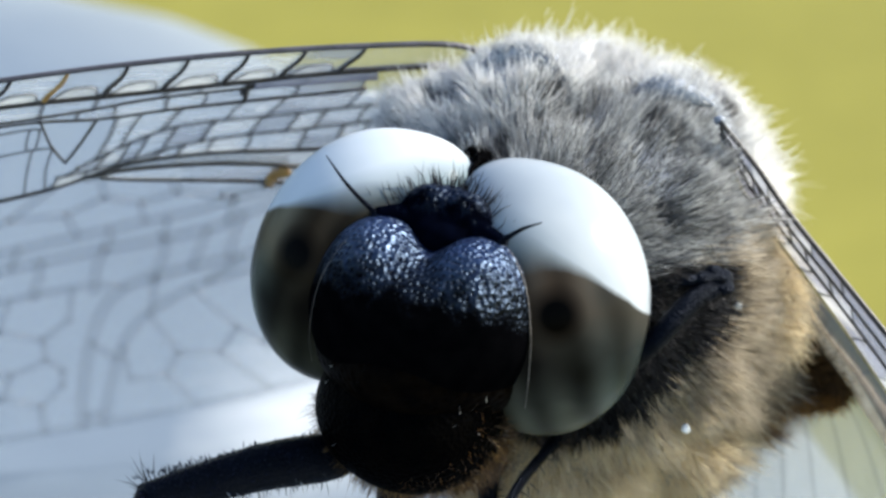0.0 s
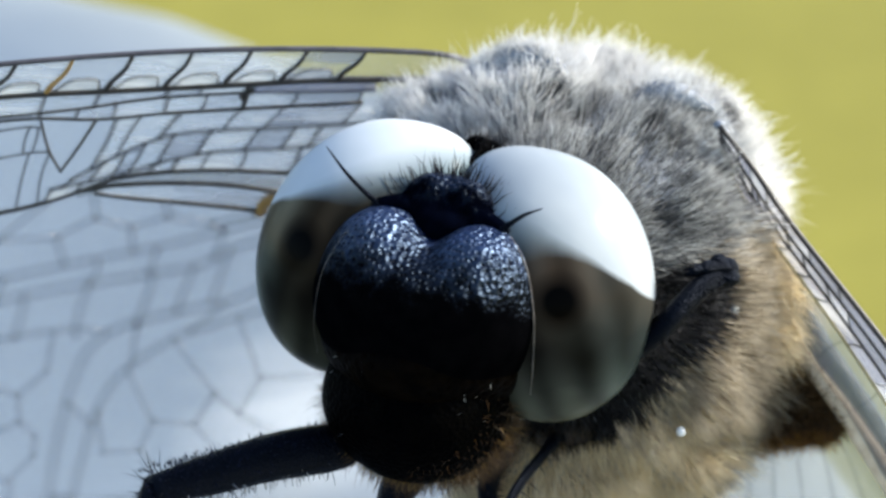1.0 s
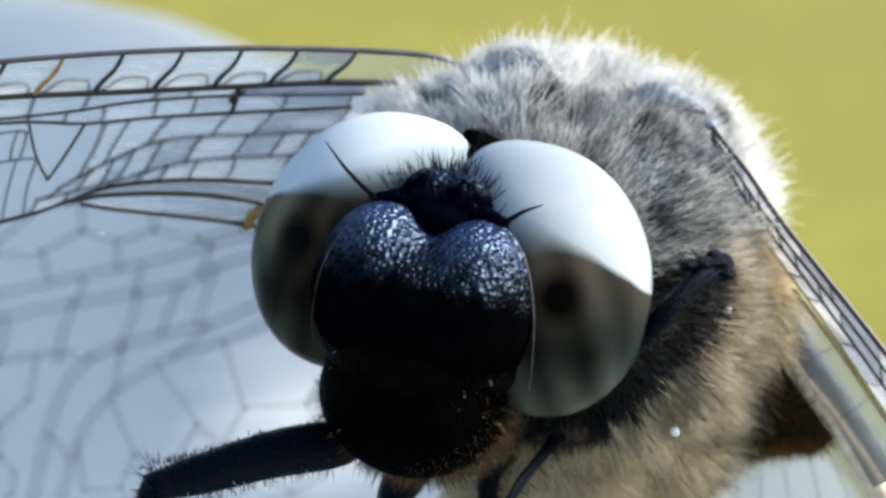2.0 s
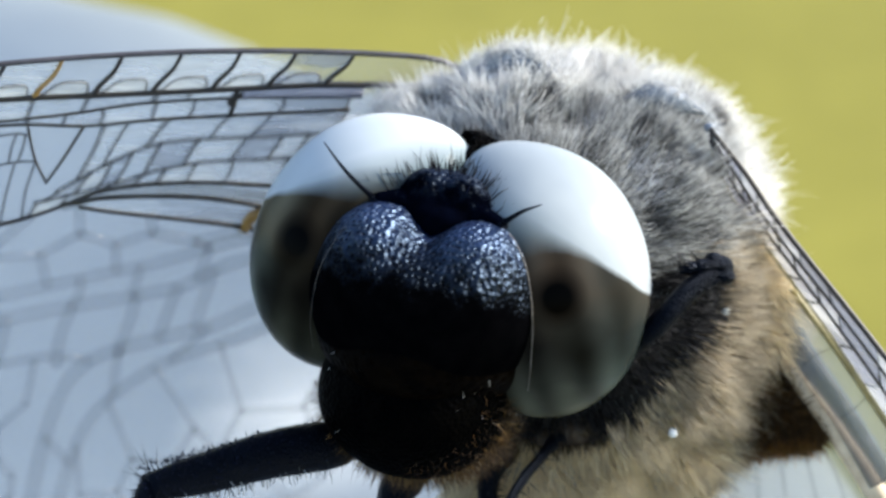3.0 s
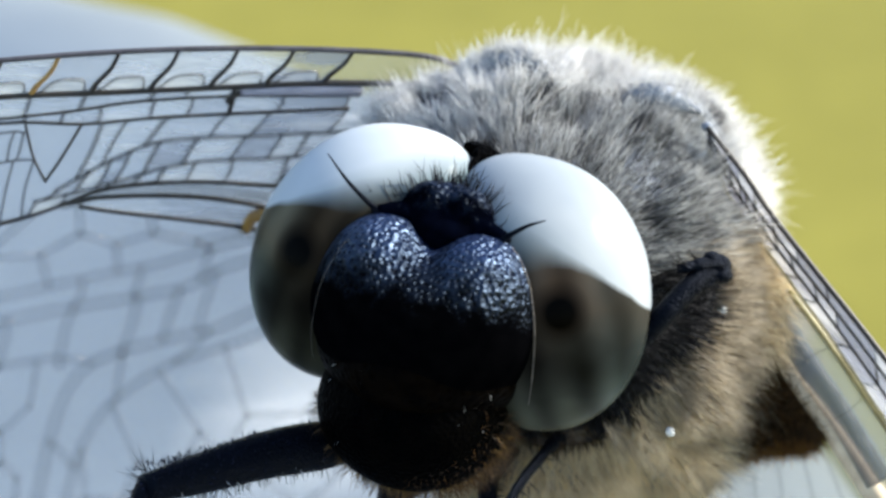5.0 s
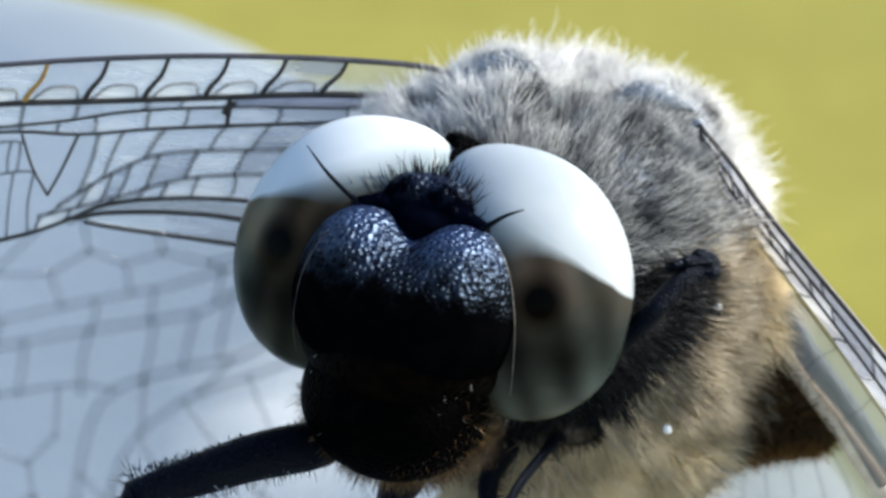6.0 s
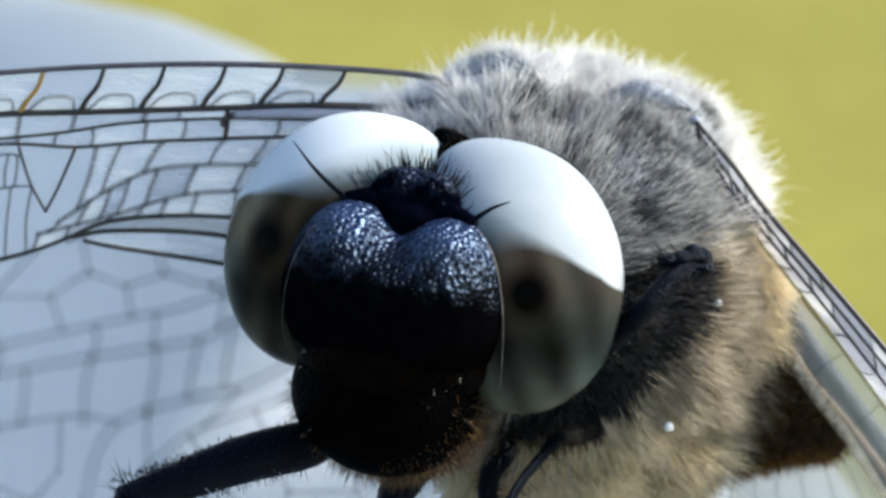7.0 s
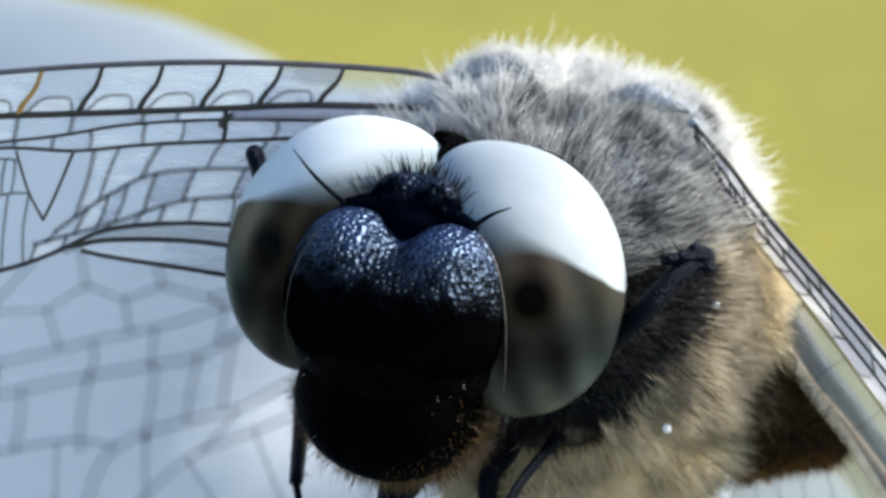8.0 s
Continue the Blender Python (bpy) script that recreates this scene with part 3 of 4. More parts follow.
def build_thorax():
    skin = blob((2.9, 5.4, -0.4), [(2.75, 5.2, -0.7, 3.0, 3.2, 3.5), (1.35, 5.2, 2.45, 1.3, 1.8, 1.15), (4.1, 6.4, 1.7, 1.55, 2.0, 1.5), (1.5, 3.2, 0.2, 1.8, 1.4, 1.7), (5.7, 6.8, -2.3, 1.15, 1.4, 1.4), (-0.05, 4.7, 1.95, 1.0, 1.2, 1.05), (1.75, 4.7, -3.9, 1.6, 1.3, 1.2), (4.0, 5.5, -3.8, 1.1, 1.1, 0.95)], 72, 108, 5)
    v = np.asarray(skin[0]) - np.array(THORAX_AT) * 1000
    skin = (v, skin[1])
    thorax = part("thorax", skin, M_BLOOM, fly, "broad thorax in dense grey, white and tan fur")
    p, m = scatter(skin, 125000)
    q, o = scatter(skin, 90000)  # the rim and the back carry a denser coat
    soft = rng.normal(0, 0.45, len(q))
    thick = (q[:, 2] + THORAX_AT.z * 1000 > 3.2 + soft) | ((o[:, 0] > 0.35 + soft * 0.4) & (q[:, 2] + THORAX_AT.z * 1000 > 0.2 + soft * 1.6))
    p, m = np.concatenate([p, q[thick]]), np.concatenate([m, o[thick]])
    w = p + np.array(THORAX_AT) * 1000
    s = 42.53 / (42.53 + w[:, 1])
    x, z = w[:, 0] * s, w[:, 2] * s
    near = m[:, 1] < 0.5
    jitter = rng.normal(0, 0.35, len(w))
    tan = (0.62 * x - 0.78 * z > 2.95 + jitter * 0.6) & (z < 1.2)
    band = (x - 3.72) * 0.75 - (z + 1.6) * 0.66 + jitter * 0.35
    dark = (band > -1.3) & (band < 0.34) & (z < -0.35) & (z > -3.1) & ((z > -2.75) | (x < 2.7)) & (x < 4.6)
    # white along back and right rim: backlight painted into the hair colour
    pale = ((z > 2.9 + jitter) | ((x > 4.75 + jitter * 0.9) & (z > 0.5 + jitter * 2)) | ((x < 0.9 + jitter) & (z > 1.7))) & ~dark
    away = np.stack([x - 1.2, np.full(len(x), -0.5), z + 0.4], 1)  # combed away from the head
    away /= np.linalg.norm(away, axis=1)[:, None]
    comb = np.array([noise.noise_vector(Vector(q) * 0.8) for q in w]) * 0.42 + away * 0.75
    length = np.array([0.75 + 0.6 * noise.noise(Vector(q) * 1.7) for q in w])
    bare = np.minimum(((x - 1.28) / 0.72) ** 2 + ((z - 3.16 + 0.45 * (x - 1.28) ** 2) / 0.27) ** 2, ((x - 3.8) / 0.72) ** 2 + ((z - 2.6 + 0.25 * (x - 3.8)) / 0.3) ** 2)
    rail = np.abs((x - 4.5) * 0.8 + (z - 2.05) * 0.6) + np.where((x > 4.4) & (x < 6), 0, 9)  # the wing's root lies here
    bare = np.minimum(bare, (rail / 0.22) ** 2)
    sparse = ((x - 3.2) / 1.1) ** 2 + ((z - 1.6) / 0.9) ** 2 < 1
    keep = (bare > 1) | (rng.random(len(w)) < 0.14)
    keep &= ~sparse | (rng.random(len(w)) < 0.55)
    length = length * np.where(bare < 2.6, 0.5, 1.0) * np.where(x < 0.3 + jitter * 0.4, 0.55, 1.0) * np.where((x < 2.1 + jitter * 0.5) & (z > 2.5 + jitter * 0.5), 0.62, 1.0)
    brown = (x > 4.65 + (z + 3.34) * 0.747 + jitter * 0.35) & (z < -1.5 + jitter * 0.5)
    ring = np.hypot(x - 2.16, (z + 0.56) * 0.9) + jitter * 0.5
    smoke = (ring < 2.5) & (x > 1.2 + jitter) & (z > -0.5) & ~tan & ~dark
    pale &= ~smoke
    cream = tan & (z < -2.9 + jitter) & ~brown
    # dark tufts picked by noise paint the shaded gaps between clumps of fur
    gap_shade = np.array([noise.noise(Vector((q[0] * 2.6, q[1] * 2.6, q[2] * 1.3))) for q in w]) > 0.2 + jitter * 0.25
    gap_shade &= (z > 0.1) & ~tan & ~dark & ~brown & ~cream & (~pale | (z < 2.7))
    smoke, pale = smoke & ~gap_shade, pale & ~gap_shade
    pale, tan, near = pale & keep, tan & ~brown & ~cream, near & keep
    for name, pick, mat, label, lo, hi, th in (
        ("pale_fur", pale & ~tan, M_PALEHAIR, "long fur on back and rim, whitened to paint in backlight", 0.5, 1.15, 0.008),
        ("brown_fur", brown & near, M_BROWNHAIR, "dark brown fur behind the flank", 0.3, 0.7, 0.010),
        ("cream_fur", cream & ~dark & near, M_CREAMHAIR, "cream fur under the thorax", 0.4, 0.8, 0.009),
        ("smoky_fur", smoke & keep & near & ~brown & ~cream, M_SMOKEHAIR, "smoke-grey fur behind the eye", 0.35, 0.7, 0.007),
        ("grey_fur", ~pale & ~tan & ~dark & ~brown & ~cream & ~smoke & ~gap_shade & near, M_GREYHAIR, "dense grey fur", 0.35, 0.75, 0.007),
        ("shaded_fur", gap_shade & keep & near, M_SHADEHAIR, "short dark tufts that paint shade between the grey", 0.25, 0.5, 0.008),
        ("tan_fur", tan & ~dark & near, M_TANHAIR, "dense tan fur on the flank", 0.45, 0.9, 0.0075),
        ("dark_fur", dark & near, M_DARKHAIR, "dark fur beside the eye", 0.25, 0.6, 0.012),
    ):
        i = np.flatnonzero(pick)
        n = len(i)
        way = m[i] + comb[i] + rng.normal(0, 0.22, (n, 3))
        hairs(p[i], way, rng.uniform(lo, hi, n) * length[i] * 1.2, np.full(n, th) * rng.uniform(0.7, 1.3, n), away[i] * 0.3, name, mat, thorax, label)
    at = np.array(THORAX_AT) * 1000
    ridge = smooth_line([(0.55, 4.4, 3.2), (0.95, 4.2, 3.46), (1.38, 4.1, 3.54), (1.75, 4.0, 3.42), (2.05, 3.95, 3.12), (2.25, 3.9, 2.62)], 30) - at
    part("collar_ridge", tube(ridge, (0.08, 0.19, 0.23, 0.22, 0.18, 0.08), 14), M_BLOOM, thorax, "bare bluish ridge")
    plate = smooth_line([(3.403, 4.600, 2.788), (3.960, 4.300, 2.896), (4.434, 4.300, 2.728), (4.919, 4.400, 2.544)], 20) - at
    for line, n in ((ridge, 700), (plate, 220)):
        i = rng.integers(0, len(line), n)
        away = np.stack([rng.normal(-0.1, 0.5, n), rng.normal(-0.5, 0.5, n), rng.normal(0.7, 0.4, n)], 1)
        away /= np.linalg.norm(away, axis=1)[:, None]
        hairs(line[i] + away * 0.2, away, rng.uniform(0.12, 0.5, n), np.full(n, 0.008), np.tile((0.1, 0, 0.1), (n, 1)), "plate_hair", M_PALEHAIR, thorax, "short white hair on the bare plates")
    # the backlit fringe, its brightness helped by white hair
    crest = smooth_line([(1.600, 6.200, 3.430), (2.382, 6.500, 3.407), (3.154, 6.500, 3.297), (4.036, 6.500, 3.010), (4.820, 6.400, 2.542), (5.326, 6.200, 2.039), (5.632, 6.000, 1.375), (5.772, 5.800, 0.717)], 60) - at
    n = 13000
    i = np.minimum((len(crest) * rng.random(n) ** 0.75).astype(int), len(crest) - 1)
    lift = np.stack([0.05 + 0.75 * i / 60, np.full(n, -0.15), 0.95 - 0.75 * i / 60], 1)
    hairs(crest[i] + rng.normal(0, 0.22, (n, 3)), lift + rng.normal(0, 0.3, (n, 3)), rng.uniform(0.2, 0.6, n) * np.array([0.85 + 0.7 * noise.noise(Vector(q) * 2.2) for q in crest[i]]) * (0.9 + 0.6 * i / 60), np.full(n, 0.008), np.tile((0.2, 0, -0.2), (n, 1)), "crest_fur", M_PALEHAIR, thorax, "long fur along the rim, whitened to look backlit")
    tuft = smooth_line([(5.435, 4.300, 0.432), (5.816, 4.400, -0.306), (5.987, 4.500, -1.047), (5.947, 4.600, -1.685)], 40) - at
    n = 4500
    root = tuft[rng.integers(0, len(tuft), n)] + rng.normal(0, 0.2, (n, 3))
    hairs(root, np.array((0.45, -0.5, -0.55)) + rng.normal(0, 0.28, (n, 3)), rng.uniform(0.3, 0.75, n), np.full(n, 0.008), np.tile((0.2, 0, -0.3), (n, 1)), "flank_tuft", M_CREAMHAIR, thorax, "cream tuft at the root of the hindwing")
    for spot in ((0.64, -4.15, -3.2), (1.61, -4.02, -1.0)):
        part("pollen_grain", blob(spot, [(*spot, 0.015, 0.015, 0.018), (spot[0] + 0.012, spot[1], spot[2] - 0.012, 0.012, 0.012, 0.012)], 10, 14), M_CRUST, thorax, "tiny white pollen grain caught in the fur")
    part("shoulder_plate", tube(plate, (0.06, 0.25, 0.22, 0.04), 12), M_BLOOM, thorax, "bare bluish shoulder plate")
    return thorax


def build_wing(name, span, chord, veins, cross, outline, label, sheet_mat=None, fine=(), cross_mat=None):
    """A wing in its own plane: u along the span, v along the chord."""
    e1, e2 = Vector(span).normalized(), Vector(chord)
    e2 = (e2 - e1 * e2.dot(e1)).normalized()
    e3 = e1.cross(e2)
    e1, e2, e3 = (np.array(e) for e in (e1, e2, e3))

    def place(uv, lift=0.0):
        q = np.asarray(uv, float)
        return q[:, :1] * e1 + q[:, 1:2] * e2 + np.reshape(lift, (-1, 1)) * e3

    rim = smooth_line(outline, 60)
    ring = place(rim)
    mid = place(np.array([rim.mean(0)]))
    k = len(ring)
    sheet = np.concatenate([ring + e3 * 0.006, mid + e3 * 0.006, ring - e3 * 0.006, mid - e3 * 0.006])
    f = [(i, (i + 1) % k, k) for i in range(k)] + [(k + 1 + (i + 1) % k, k + 1 + i, 2 * k + 1) for i in range(k)]
    f += [(i, k + 1 + i, k + 1 + (i + 1) % k, (i + 1) % k) for i in range(k)]
    wing = part(name, (sheet, f), sheet_mat or M_MEMBRANE, fly, label, smooth=False)
    wing.visible_shadow = False
    for pts, r0, r1, mat in veins:
        part("vein", tube(place(smooth_line(pts, 28)), (r0, r1), 7), mat, wing)
    for net, mat, text in ((cross, cross_mat or M_CROSS, "fine dark net of cross veins"), (fine, M_PALEVEIN, "fine pale net of cells")):
        if net:
            part("cross_vein", join(*[tube(place(smooth_line(c, 8)), (r, r), 5) for c, r in net]), mat, wing, text, "stuff")
    return wing


def rungs(a, b, n, r, lean=0.0, first=0.03, last=0.97, even=False):
    """Cross veins between two veins, leaning along the span; even: at like shares of both veins."""
    a, b = smooth_line(a, 90), smooth_line(b, 90)
    out = []
    for i in range(n):
        t = first + (last - first) * (i + rng.uniform(-0.2, 0.2)) / max(1, n - 1)
        t = min(max(t, 0), 1)
        p = a[int(t * (len(a) - 1))]
        q = b[int(t * (len(b) - 1))] if even else b[np.argmin(np.abs(b[:, 0] - p[0] - lean))]
        if even or abs(q[0] - p[0] - lean) < 0.15:
            out.append(([p, (p + q) / 2 + rng.normal(0, 0.03, 2), q], r))
    return out


def cells(upper, lower, rows, n, r):
    """Rows of uneven six-sided cells that hang between two veins and end on them."""
    a, b = smooth_line(upper, 200), smooth_line(lower, 200)
    grid = []
    for k in range(rows + 1):
        line = []
        for i in range(n + 1):
            inner = 0 < k < rows
            s = min(max((i + rng.normal(0, 0.16) + 0.25 * (k % 2)) / n, 0), 1)
            t = (k + ((0.2 if (i + k) % 2 == 0 else -0.2) + rng.normal(0, 0.07) if inner else 0)) / rows
            p, q = a[int(s * (len(a) - 1))], b[int(s * (len(b) - 1))]
            line.append(p + (q - p) * t)
        grid.append(line)
    out = []
    for k in range(rows + 1):
        for i in range(n + 1):
            if 0 < k < rows and i < n:
                out.append(([grid[k][i], grid[k][i + 1]], r * rng.uniform(0.85, 1.1)))
            if k < rows and (i + k) % 2 == 0:
                out.append(([grid[k][i], grid[k + 1][i]], r * rng.uniform(0.85, 1.1)))
    return out


def cell_row(a, b, n, lean, r):
    """Cross veins between two veins, and the outlines of the panes between them."""
    a, b = smooth_line(a, 120), smooth_line(b, 120)
    cuts = np.clip(np.linspace(0.02, 0.98, n + 1) + rng.uniform(-0.25, 0.25, n + 1) / n, 0, 1)
    bars, panes = [], []

    def pair(t):
        p = a[int(t * (len(a) - 1))]
        q = b[np.argmin(np.abs(b[:, 0] - p[0] - lean))]
        return (p, q) if abs(q[0] - p[0] - lean) < 0.15 else None

    for i, t in enumerate(cuts):
        ends = pair(t)
        if ends:
            bars.append(([ends[0], (ends[0] + ends[1]) / 2 + rng.normal(0, 0.02, 2), ends[1]], r * rng.uniform(0.8, 1.2)))
        if i < n:
            sides = [pair(t + (cuts[i + 1] - t) * k / 4) for k in range(5)]
            if all(sides):
                panes.append(np.array([p + (q - p) * 0.04 for p, q in sides] + [p + (q - p) * 0.96 for p, q in sides][::-1]))
    return bars, panes


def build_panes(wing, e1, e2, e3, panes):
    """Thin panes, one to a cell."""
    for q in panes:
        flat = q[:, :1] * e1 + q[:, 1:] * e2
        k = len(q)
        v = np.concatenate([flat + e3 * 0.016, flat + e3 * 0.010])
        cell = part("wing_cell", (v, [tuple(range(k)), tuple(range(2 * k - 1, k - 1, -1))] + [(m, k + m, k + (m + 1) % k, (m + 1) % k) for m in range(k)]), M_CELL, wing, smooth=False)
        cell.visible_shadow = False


def left_wing():
    costa = [(-0.729, 0.529), (0.186, -0.048), (1.862, -0.177), (4.159, -0.144), (6.350, 0.030), (8.557, 0.329), (11.077, 0.773)]
    radius = [(0.309, 0.562), (2.567, 0.606), (4.293, 0.768), (6.500, 0.969), (8.441, 1.145), (10.998, 1.543)]
    third = [(1.602, 0.879), (4.086, 0.979), (5.831, 1.164), (7.051, 1.439), (8.368, 1.660), (10.944, 2.067)]
    fourth = [(1.753, 1.189), (4.053, 1.402), (5.546, 1.550), (6.793, 1.730), (8.353, 1.767), (10.914, 2.358)]
    mid1 = [(1.388, 1.742), (3.170, 1.895), (5.122, 2.077), (6.115, 2.583), (7.060, 3.370)]
    mid2 = [(1.255, 2.283), (3.046, 2.459), (4.687, 2.629), (6.017, 3.145), (7.445, 3.658)]
    cub = [(1.021, 3.228), (2.895, 3.148), (4.598, 3.084), (6.101, 3.288), (6.998, 3.768), (8.006, 4.205), (10.647, 4.957)]
    cub2 = [(1.019, 4.202), (3.129, 3.648), (4.526, 3.457), (6.064, 3.502), (6.795, 3.681)]
    anal = [(0.870, 4.813), (2.992, 4.286), (4.294, 4.069), (5.893, 3.861), (6.570, 3.736)]
    a1 = [(1.657, 4.508), (3.159, 4.586), (4.759, 5.190), (6.153, 5.592), (7.740, 6.079), (10.442, 6.952)]
    a3b = [(5.654, 7.908), (6.815, 7.817), (10.258, 8.743)]
    shelf = [(0.961, 5.434), (2.529, 6.445), (4.366, 7.293), (5.757, 7.986), (7.463, 8.024), (10.250, 8.822)]
    a2 = [(1.622, 4.660), (3.364, 5.270), (4.069, 5.804), (4.941, 6.059), (6.576, 6.443), (7.646, 6.736), (10.379, 7.565)]
    a3 = [(0.961, 5.434), (2.529, 6.445), (3.366, 6.991), (4.366, 7.293), (5.757, 7.986), (6.205, 9.531), (6.257, 12.290), (6.133, 13.936)]
    a4 = [(0.565, 6.069), (2.701, 7.325), (4.008, 7.947), (4.719, 8.584), (5.287, 9.396), (5.567, 10.573), (5.647, 12.325), (5.650, 13.877)]
    rear = [(-0.589, 6.727), (-0.510, 10.482), (0.596, 12.429), (4.201, 13.603), (6.601, 14.089), (9.656, 14.603)]
    v = M_VEIN
    veins = [(costa, 0.062, 0.05, M_COSTA), (radius, 0.066, 0.066, v), (third, 0.036, 0.03, v), (fourth, 0.042, 0.034, v), (cub, 0.055, 0.045, v), (cub2, 0.06, 0.045, v),
             (anal, 0.06, 0.045, v), (a1, 0.14, 0.15, M_PALEVEIN), (a2, 0.16, 0.17, M_PALEVEIN), (a3, 0.17, 0.17, M_PALEVEIN), (a3b, 0.12, 0.12, M_PALEVEIN), (a4, 0.15, 0.15, M_PALEVEIN), (rear, 0.1, 0.12, M_PALEVEIN),
             (mid1, 0.055, 0.05, M_CROSS), (mid2, 0.055, 0.05, M_CROSS),
             ([(7.833, 1.782), (7.593, 2.540), (7.288, 3.147)], 0.026, 0.026, v), ([(6.793, 1.730), (7.061, 2.558), (7.288, 3.147)], 0.032, 0.028, v),
             ([(4.071, 0.788), (4.052, 1.087), (4.069, 1.430)], 0.05, 0.045, v), ([(2.858, 3.838), (3.114, 3.988), (3.190, 4.331)], 0.17, 0.1, M_AMBER)]
    top, low = smooth_line(costa, 120), smooth_line(radius, 120)
    for i in range(9):
        u = 1.951 + 1.090 * i
        a, b = top[np.argmin(np.abs(top[:, 0] - u))], low[np.argmin(np.abs(low[:, 0] - u - 0.46))]
        veins.append(([a, a + (b - a) * np.array((0.25, 0.4)), a + (b - a) * np.array((0.75, 0.75)), b], 0.038, 0.058, M_AMBER if i == 5 else v))
    # smoky bands along the wing's root
    veins += [([(2.945, 3.441), (4.562, 3.270), (6.084, 3.388), (6.890, 3.767)], 0.12, 0.09, M_SMOKE), ([(1.608, 0.741), (2.935, 0.785), (3.95, 0.88)], 0.13, 0.1, M_LILAC), ([(3.9, 0.86), (4.08, 0.98), (4.1, 1.12)], 0.06, 0.1, v), ([(1.482, 1.463), (3.819, 1.6)], 0.12, 0.1, M_MEMBRANE)]
    # low arched cells between the gates
    cross, arches = [], []
    for i in range(8):
        ends = [low[np.argmin(np.abs(low[:, 0] - 1.951 - 1.090 * k - 0.46))] for k in (i, i + 1)]
        rise = (top[np.argmin(np.abs(top[:, 0] - 1.951 - 1.090 * (i + 0.5)))] - (ends[0] + ends[1]) / 2) * 0.36
        arch = [ends[0] + (ends[1] - ends[0]) * (0.12 + 0.76 * k / 8) + rise * (0.05 + 0.95 * (1 - ((k - 4) / 4) ** 4)) for k in range(9)]
        cross.append((arch, 0.035))
        arches.append(arch)
    panes = []
    for a, b, n, lean, r in ((radius, third, 9, 0.05, 0.045), (third, fourth, 8, 0.02, 0.042), (fourth, mid1, 9, 0.3, 0.05), (mid1, mid2, 9, 0.2, 0.05), (mid2, cub, 9, 0.1, 0.05)):
        bars, more = cell_row(a, b, n, lean, r)
        cross += bars
        panes += more
    for a, b, n in ((cub, cub2, 2), (cub2, anal, 2)):
        panes += cell_row(a, b, n, 0, 0.03)[1]
    for i in range(8):
        gates = [(top[np.argmin(np.abs(top[:, 0] - 1.951 - 1.090 * k))], low[np.argmin(np.abs(low[:, 0] - 2.411 - 1.090 * k))]) for k in (i, i + 1)]
        panes.append(np.array([gates[0][0], gates[1][0], gates[1][1], gates[0][1]]) * 1.0)
    # rows outside the triangle
    row1, row2 = [(7.805, 1.970), (8.318, 2.009), (10.882, 2.666)], [(7.561, 2.608), (8.218, 2.716), (10.799, 3.481)]
    veins += [(row1, 0.03, 0.03, M_CROSS), (row2, 0.03, 0.03, M_CROSS)]
    cross += rungs(row1, row2, 4, 0.032, 0.05) + rungs(row2, cub, 4, 0.032, 0.05)
    under = [(0.630, 4.813), (2.992, 4.286), (4.294, 4.069), (5.900, 3.817), (6.993, 3.797), (8.002, 4.234), (10.644, 4.986)]
    a1s = [(1.657, 4.508), (3.159, 4.586), (4.759, 5.190), (6.153, 5.592), (7.740, 6.079), (10.442, 6.952)]
    fine = cells(under, a1s, 2, 10, 0.13) + rungs(a1, a2, 5, 0.13, 0.06, 0.3, 1.0) + rungs(a2, shelf, 6, 0.15, 0.1, 0.2, 0.97)
    fine += rungs(a3, a4, 5, 0.12, 0, 0.12, 0.95, True)
    fine += cells([(6.805, 7.881), (10.258, 8.743)], [(6.367, 14.013), (9.665, 14.510)], 4, 5, 0.11)
    fine += cells([(1.145, 6.703), (2.701, 7.325), (4.008, 7.947), (4.719, 8.584), (5.287, 9.396), (5.567, 10.573)], [(-0.510, 10.482), (0.017, 11.541), (0.604, 12.392), (1.806, 12.824), (3.129, 13.244), (4.805, 13.730)], 2, 8, 0.1)
    outline = [(-0.737, 0.557), (0.178, -0.021), (1.856, -0.150), (4.153, -0.118), (6.345, 0.055), (8.553, 0.355), (11.074, 0.798), (10.647, 5.976), (9.656, 14.603), (6.601, 14.089), (4.201, 13.603), (0.596, 12.429), (-0.510, 10.482), (-0.580, 6.695), (-0.741, 3.132)]
    wing = build_wing("wing", (-0.928, -0.371, 0.000), (-0.253, 0.632, -0.733), veins, cross, outline, "clear net-veined wing with dark veins and an amber base", None, fine)
    e1 = Vector((-0.928, -0.371, 0.000)).normalized()
    e2 = Vector((-0.253, 0.632, -0.733))
    e2 = (e2 - e1 * e2.dot(e1)).normalized()
    e1, e2, e3 = np.array(e1), np.array(e2), np.array(e1.cross(e2))
    # each arch is filled with white to paint a glint on the membrane
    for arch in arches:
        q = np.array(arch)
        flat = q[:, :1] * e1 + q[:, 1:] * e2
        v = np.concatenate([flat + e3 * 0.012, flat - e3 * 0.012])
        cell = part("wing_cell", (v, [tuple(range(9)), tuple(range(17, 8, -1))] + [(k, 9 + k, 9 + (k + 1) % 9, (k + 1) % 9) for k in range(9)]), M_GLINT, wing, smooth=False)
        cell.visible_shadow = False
    build_panes(wing, e1, e2, e3, panes)
    return wing


